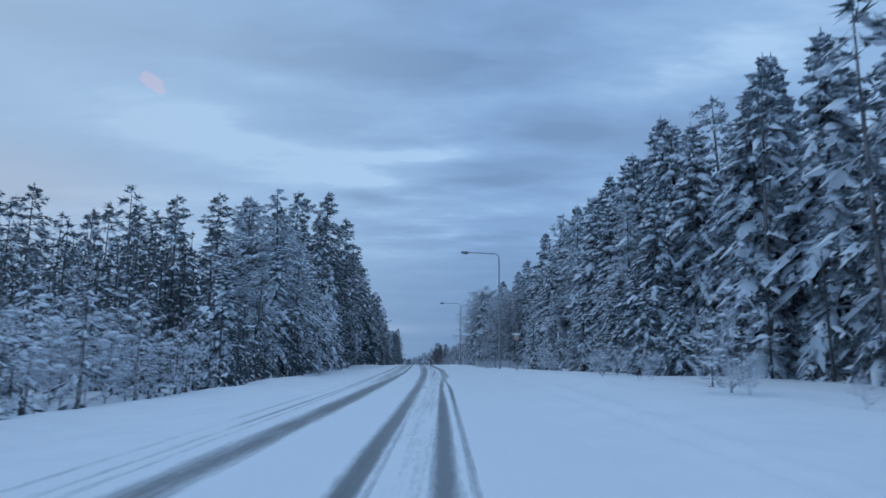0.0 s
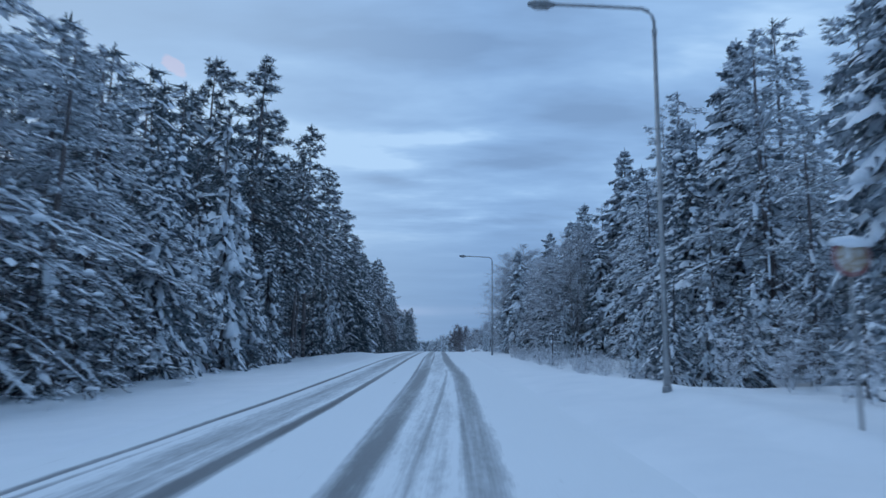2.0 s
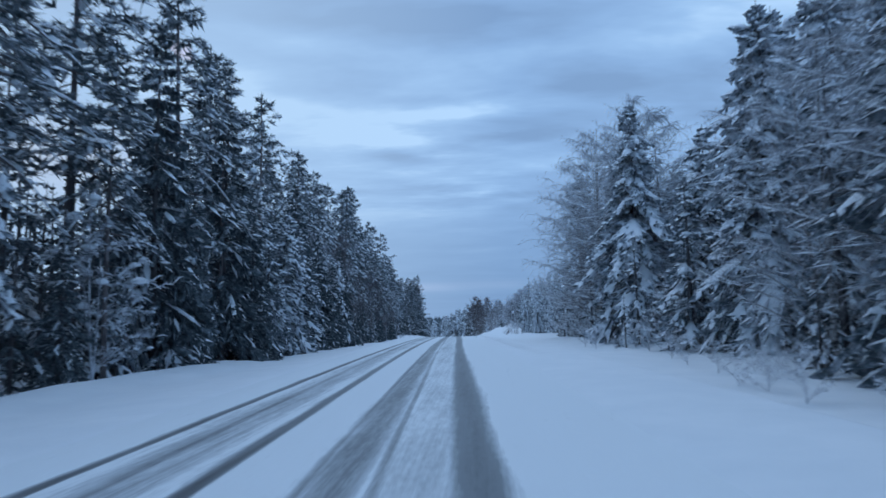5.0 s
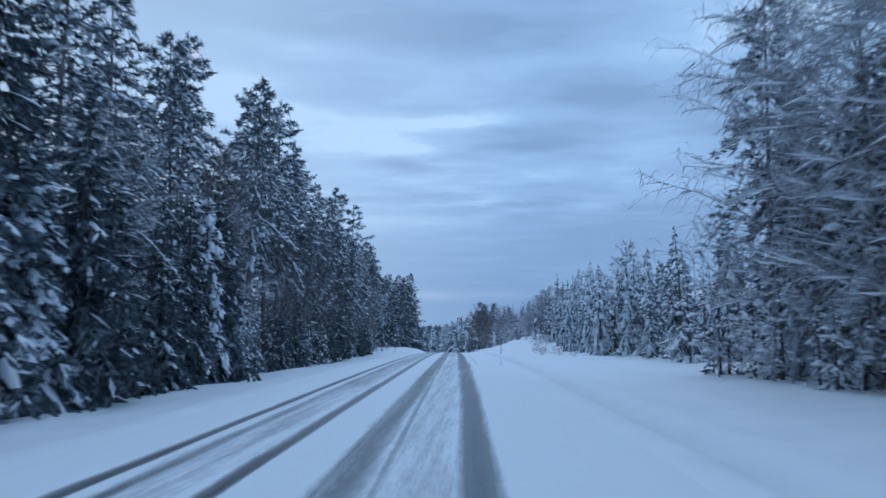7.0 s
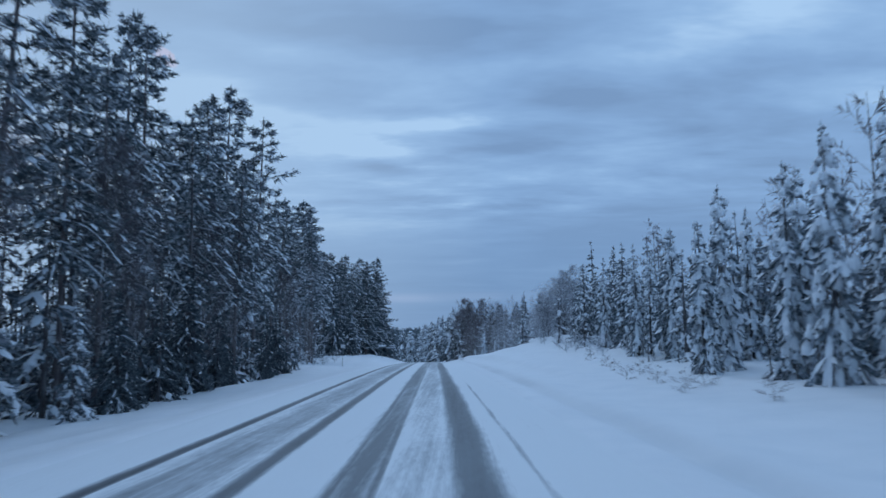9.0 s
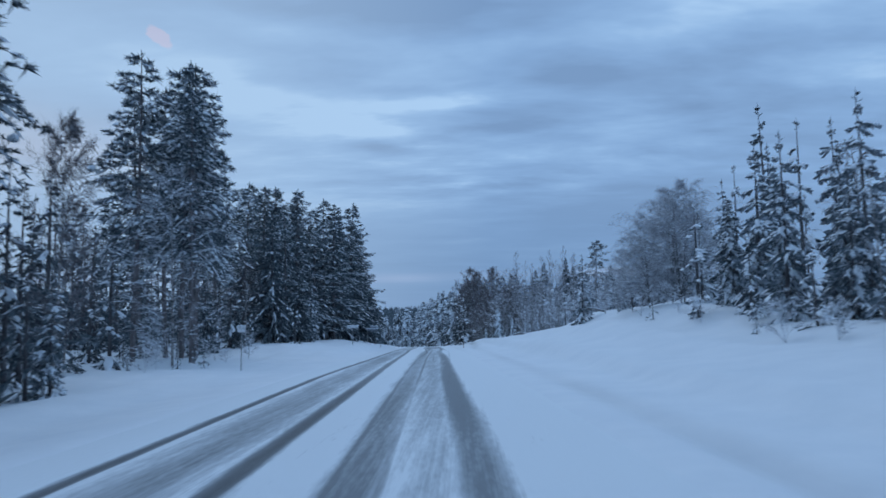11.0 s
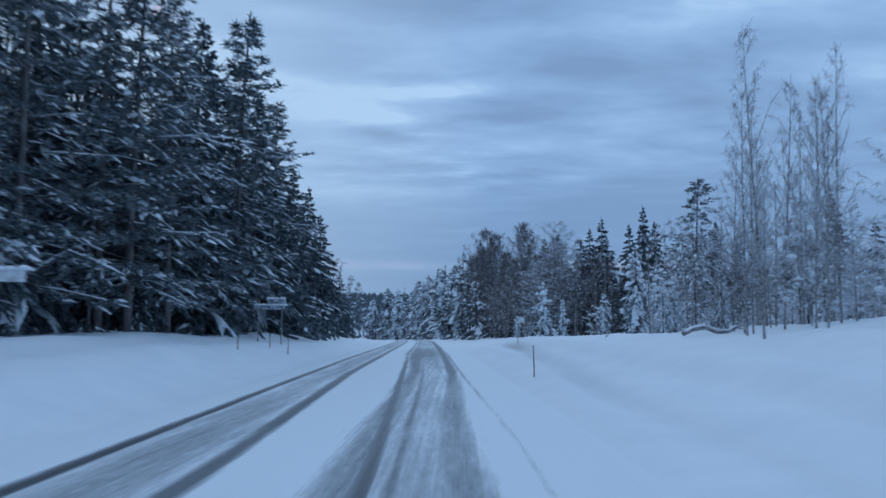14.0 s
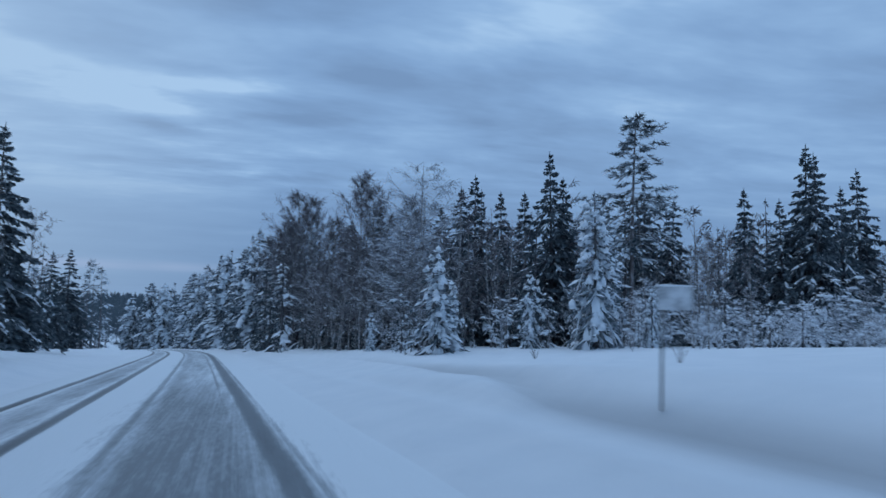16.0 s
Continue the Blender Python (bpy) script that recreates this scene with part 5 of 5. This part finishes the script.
def street_lamp(s, u, top):
    h = top - bank(s, u) + 0.1
    ob = stand("street_lamp", s, u, "tall grey steel street lamp with a curved arm", "street lamp", "street lamps")
    q = Soup()
    tube(q, [(0, 0, 0), (0, 0, 1.2), (0, 0, 1.26), (0, 0, h - 0.75)], [0.095, 0.095, 0.08, 0.055], 12)
    part("pole", q, M_STEEL, ob)
    q = Soup()
    tube(q, [(0, 0, 0.02), (0, 0, 0.25), (0, 0, 0.28)], [0.13, 0.12, 0.09], 12)
    part("base_collar", q, M_STEEL, ob)
    q = Soup()
    tube(q, [(0, 0, h - 0.8), (0, 0, h - 0.45), (-0.05, 0, h - 0.28), (-0.16, 0, h - 0.14), (-0.34, 0, h - 0.06), (-1.6, 0, h), (-2.9, 0, h + 0.05)], [0.046] * 7, 8)
    part("arm", q, M_STEEL, ob)
    q = Soup()
    tube(q, [(0, 0, h - 0.86), (0, 0, h - 0.82), (0, 0, h - 0.7), (0, 0, h - 0.66)], [0.055, 0.07, 0.07, 0.05], 10)
    part("bracket", q, M_STEEL, ob)
    q = Soup()
    tube(q, [(-2.75, 0, h + 0.045), (-2.87, 0, h + 0.04), (-2.97, 0, h + 0.03), (-3.32, 0, h + 0.04), (-3.52, 0, h + 0.07)], [0.05, 0.08, 0.14, 0.13, 0.05], 12)
    head = part("lamp_head", q, M_HOUSING, ob, "grey lamp head, unlit")
    q = Soup()
    lump(q, Vector((-3.17, 0, h - 0.07)), 0.2, 0.08, -0.06, random.Random(3), 8)
    part("glass", q, M_LENS, head, "clear glass bowl under the lamp head")
    return ob


street_lamp(64.2, 5.6, 11)
street_lamp(120, 5.2, 10.5)


def snow_cap(w, d, z, seed):
    q = Soup()
    rnd = random.Random(seed)
    lump(q, Vector((0, 0, z)), w, d, 0.14, rnd, 10)
    return q


def round_sign(s, u, top):
    z = top - bank(s, u)
    ob = stand("road_sign", s, u, "round road sign with a red rim under a cap of snow", "road sign", turn=4)
    q = Soup()
    tube(q, [(0, 0.05, 0), (0, 0.05, z - 0.05)], [0.03, 0.03], 8)
    part("post", q, M_STEEL, ob)
    q = Soup()
    tube(q, [(0, 0.015, z - 0.32), (0, 0, z - 0.32)], [0.32, 0.32], 28)
    plate = part("plate", q, M_SIGN_RED, ob, "red plate rim")
    q = Soup()
    tube(q, [(0, -0.003, z - 0.32), (0, -0.008, z - 0.32)], [0.25, 0.25], 28)
    part("face", q, M_SIGN_YELLOW, plate, "yellow sign face")
    part("snow", snow_cap(0.36, 0.10, z - 0.12, 5), M_TREE_SNOW, ob, "cap of snow")
    return ob


round_sign(56.6, 6.2, 3.5)


def direction_sign(s, u, top, boards, posts, face):
    """A sign on posts; boards of (left, right) edges, the topmost first, each with a ridge of snow."""
    width = boards[-1][1] - boards[-1][0]
    z = top - bank(s, u) + 0.1
    ob = stand("direction_sign", s, u, "snow-topped direction sign boards on thin steel posts", "road sign", "signs at the junction", turn=6)
    for i in range(posts):
        x = (i - (posts - 1) / 2) * width * 0.75 / max(1, posts - 1) if posts > 1 else 0.0
        q = Soup()
        tube(q, [(x, 0.06, 0), (x, 0.06, z)], [0.03, 0.03], 8)
        part("post", q, M_STEEL, ob)
    for i, (x0, x1) in enumerate(boards):
        z1 = z - 0.34 * i
        q = Soup()
        box(q, x0, x1, 0.0, 0.025, z1 - 0.24, z1, 0.006)
        bd = part("board", q, face, ob, "frost-covered sign board")
        q = Soup()
        x = x0
        rnd = random.Random(i + int(s))
        while x < x1 - 0.05:
            l = rnd.uniform(0.14, 0.3)
            lump(q, Vector((x + l / 2, 0.0, z1 + 0.015)), l * 0.75, 0.07, rnd.uniform(0.06, 0.1), rnd, 7)
            x += l
        part("snow", q, M_TREE_SNOW, bd, "ridge of snow")
    return ob


direction_sign(315.6, -8.6, 2.85, ((-0.575, 0.575),), 1, M_SNOWED)
direction_sign(339.9, -8.7, 3.3, ((-0.2, 0.85), (-0.85, 0.8)), 2, M_SIGN_BLUE)


def back_sign(s, u, top, post=0.0):
    z = top - bank(s, u) + 0.1
    ob = stand("road_sign", s, u, "small pale road sign plastered with snow on a thin post", "road sign", turn=-20)
    q = Soup()
    tube(q, [(post - 0.03, 0.04, 0), (post, 0.04, z)], [0.025, 0.024], 8)
    part("post", q, M_STEEL, ob)
    q = Soup()
    box(q, -0.26, 0.26, 0, 0.02, z - 0.34, z, 0.006)
    part("board", q, M_SNOWED, ob)
    q = Soup()
    ridge(q, [Vector((-0.26 + 0.13 * i, 0.01, z + 0.01)) for i in range(5)], [0.035] * 5, 0.035, random.Random(8))
    part("snow", q, M_TREE_SNOW, ob)
    return ob


back_sign(350.4, 6.25, 2.58, -0.17)
back_sign(279.1, -10.3, 2.3)


def snow_stake(s, u, h, lean=0.0, caked=0.42):
    ob = stand("snow_stake", s, u, "thin dark plastic snow stake with its foot caked in snow" if caked > 0.5 else "thin black plastic snow stake with a red foot", "snow stake", "snow stakes by the road")
    q = Soup()
    tube(q, [(0, 0, caked - 0.1), (lean * 0.5, 0, caked + (h - caked) * 0.5), (lean, 0, h)], [0.019, 0.018, 0.014], 8)
    part("stick", q, M_DARK, ob)
    q = Soup()
    tube(q, [(0, 0, 0), (0, 0, caked)], [0.022, 0.021], 8)
    part("foot", q, M_TREE_SNOW if caked > 0.5 else M_SIGN_RED, ob, "snow-caked lower end" if caked > 0.5 else "red lower end")
    return ob


snow_stake(325, 3.4, 1.15, -0.03)
snow_stake(197.7, 2.65, 1.55, 0.04, 0.9)
snow_stake(332.2, -8.3, 1.2, 0.03)
snow_stake(337.4, -8.1, 1.0)
snow_stake(338.5, -7.4, 1.1)


def fallen_birch(s, u, length, turn, label):
    ob = stand("fallen_tree", s, u, label, "fallen tree", turn=turn, sink=0.0)
    q, w = Soup(), Soup()
    rnd = random.Random(int(s))
    pts = [Vector((length * k / 6, 0.12 * math.sin(k * 1.3), 0.18 + 0.25 * math.sin(k * 0.9) ** 2)) for k in range(7)]
    tube(q, pts, [0.10, 0.09, 0.08, 0.07, 0.055, 0.04, 0.02], 8)
    part("trunk", q, M_BIRCH, ob)
    ridge(w, [p + Vector((0, 0, 0.09)) for p in pts[:6]], [0.10, 0.09, 0.10, 0.08, 0.06, 0.05], 0.07, rnd)
    tagged(part("snow", w, M_TREE_SNOW, ob), kind="stuff")
    q = Soup()
    for k in range(2, 6):
        for j in range(3):
            e = pts[k] + Vector((rnd.uniform(0.2, 0.7), rnd.uniform(-0.6, 0.6), rnd.uniform(0.1, 0.6)))
            tube(q, [pts[k], pts[k].lerp(e, 0.5) + Vector((0, 0, 0.06)), e], [0.02, 0.014, 0.005], 4)
    tagged(part("branch", q, M_TWIG, ob), kind="stuff")
    return ob


fallen_birch(300.3, 14.3, 4.0, 150, "fallen birch trunk sticking out of the snowy bank")
fallen_birch(329.2, 9.9, 3.2, 20, "crooked fallen branch half buried in the snowy field")


def weed(s, u, h):
    ob = stand("dry_weed", s, u, "dry brown weed stalks poking out of the snow", "weeds", "weeds in the snow")
    rnd = random.Random(int(s * 7))
    for _ in range(5):
        q = Soup()
        e = Vector((rnd.uniform(-0.2, 0.2), rnd.uniform(-0.2, 0.2), h * rnd.uniform(0.6, 1)))
        tube(q, [(0, 0, 0), tuple(e * 0.5 + Vector((0.02, 0, 0.03))), tuple(e)], [0.008, 0.007, 0.012], 5)
        part("stalk", q, M_TWIG_DARK, ob)
    return ob


for s_, u_, h_ in ((356.8, 11.2, 0.7), (350.2, 11.3, 0.6), (341, 9.8, 0.5), (365, 11.2, 0.5), (39, 8.8, 0.5), (43, 9.7, 0.5), (34, 9.4, 0.6)):
    weed(s_, u_, h_)
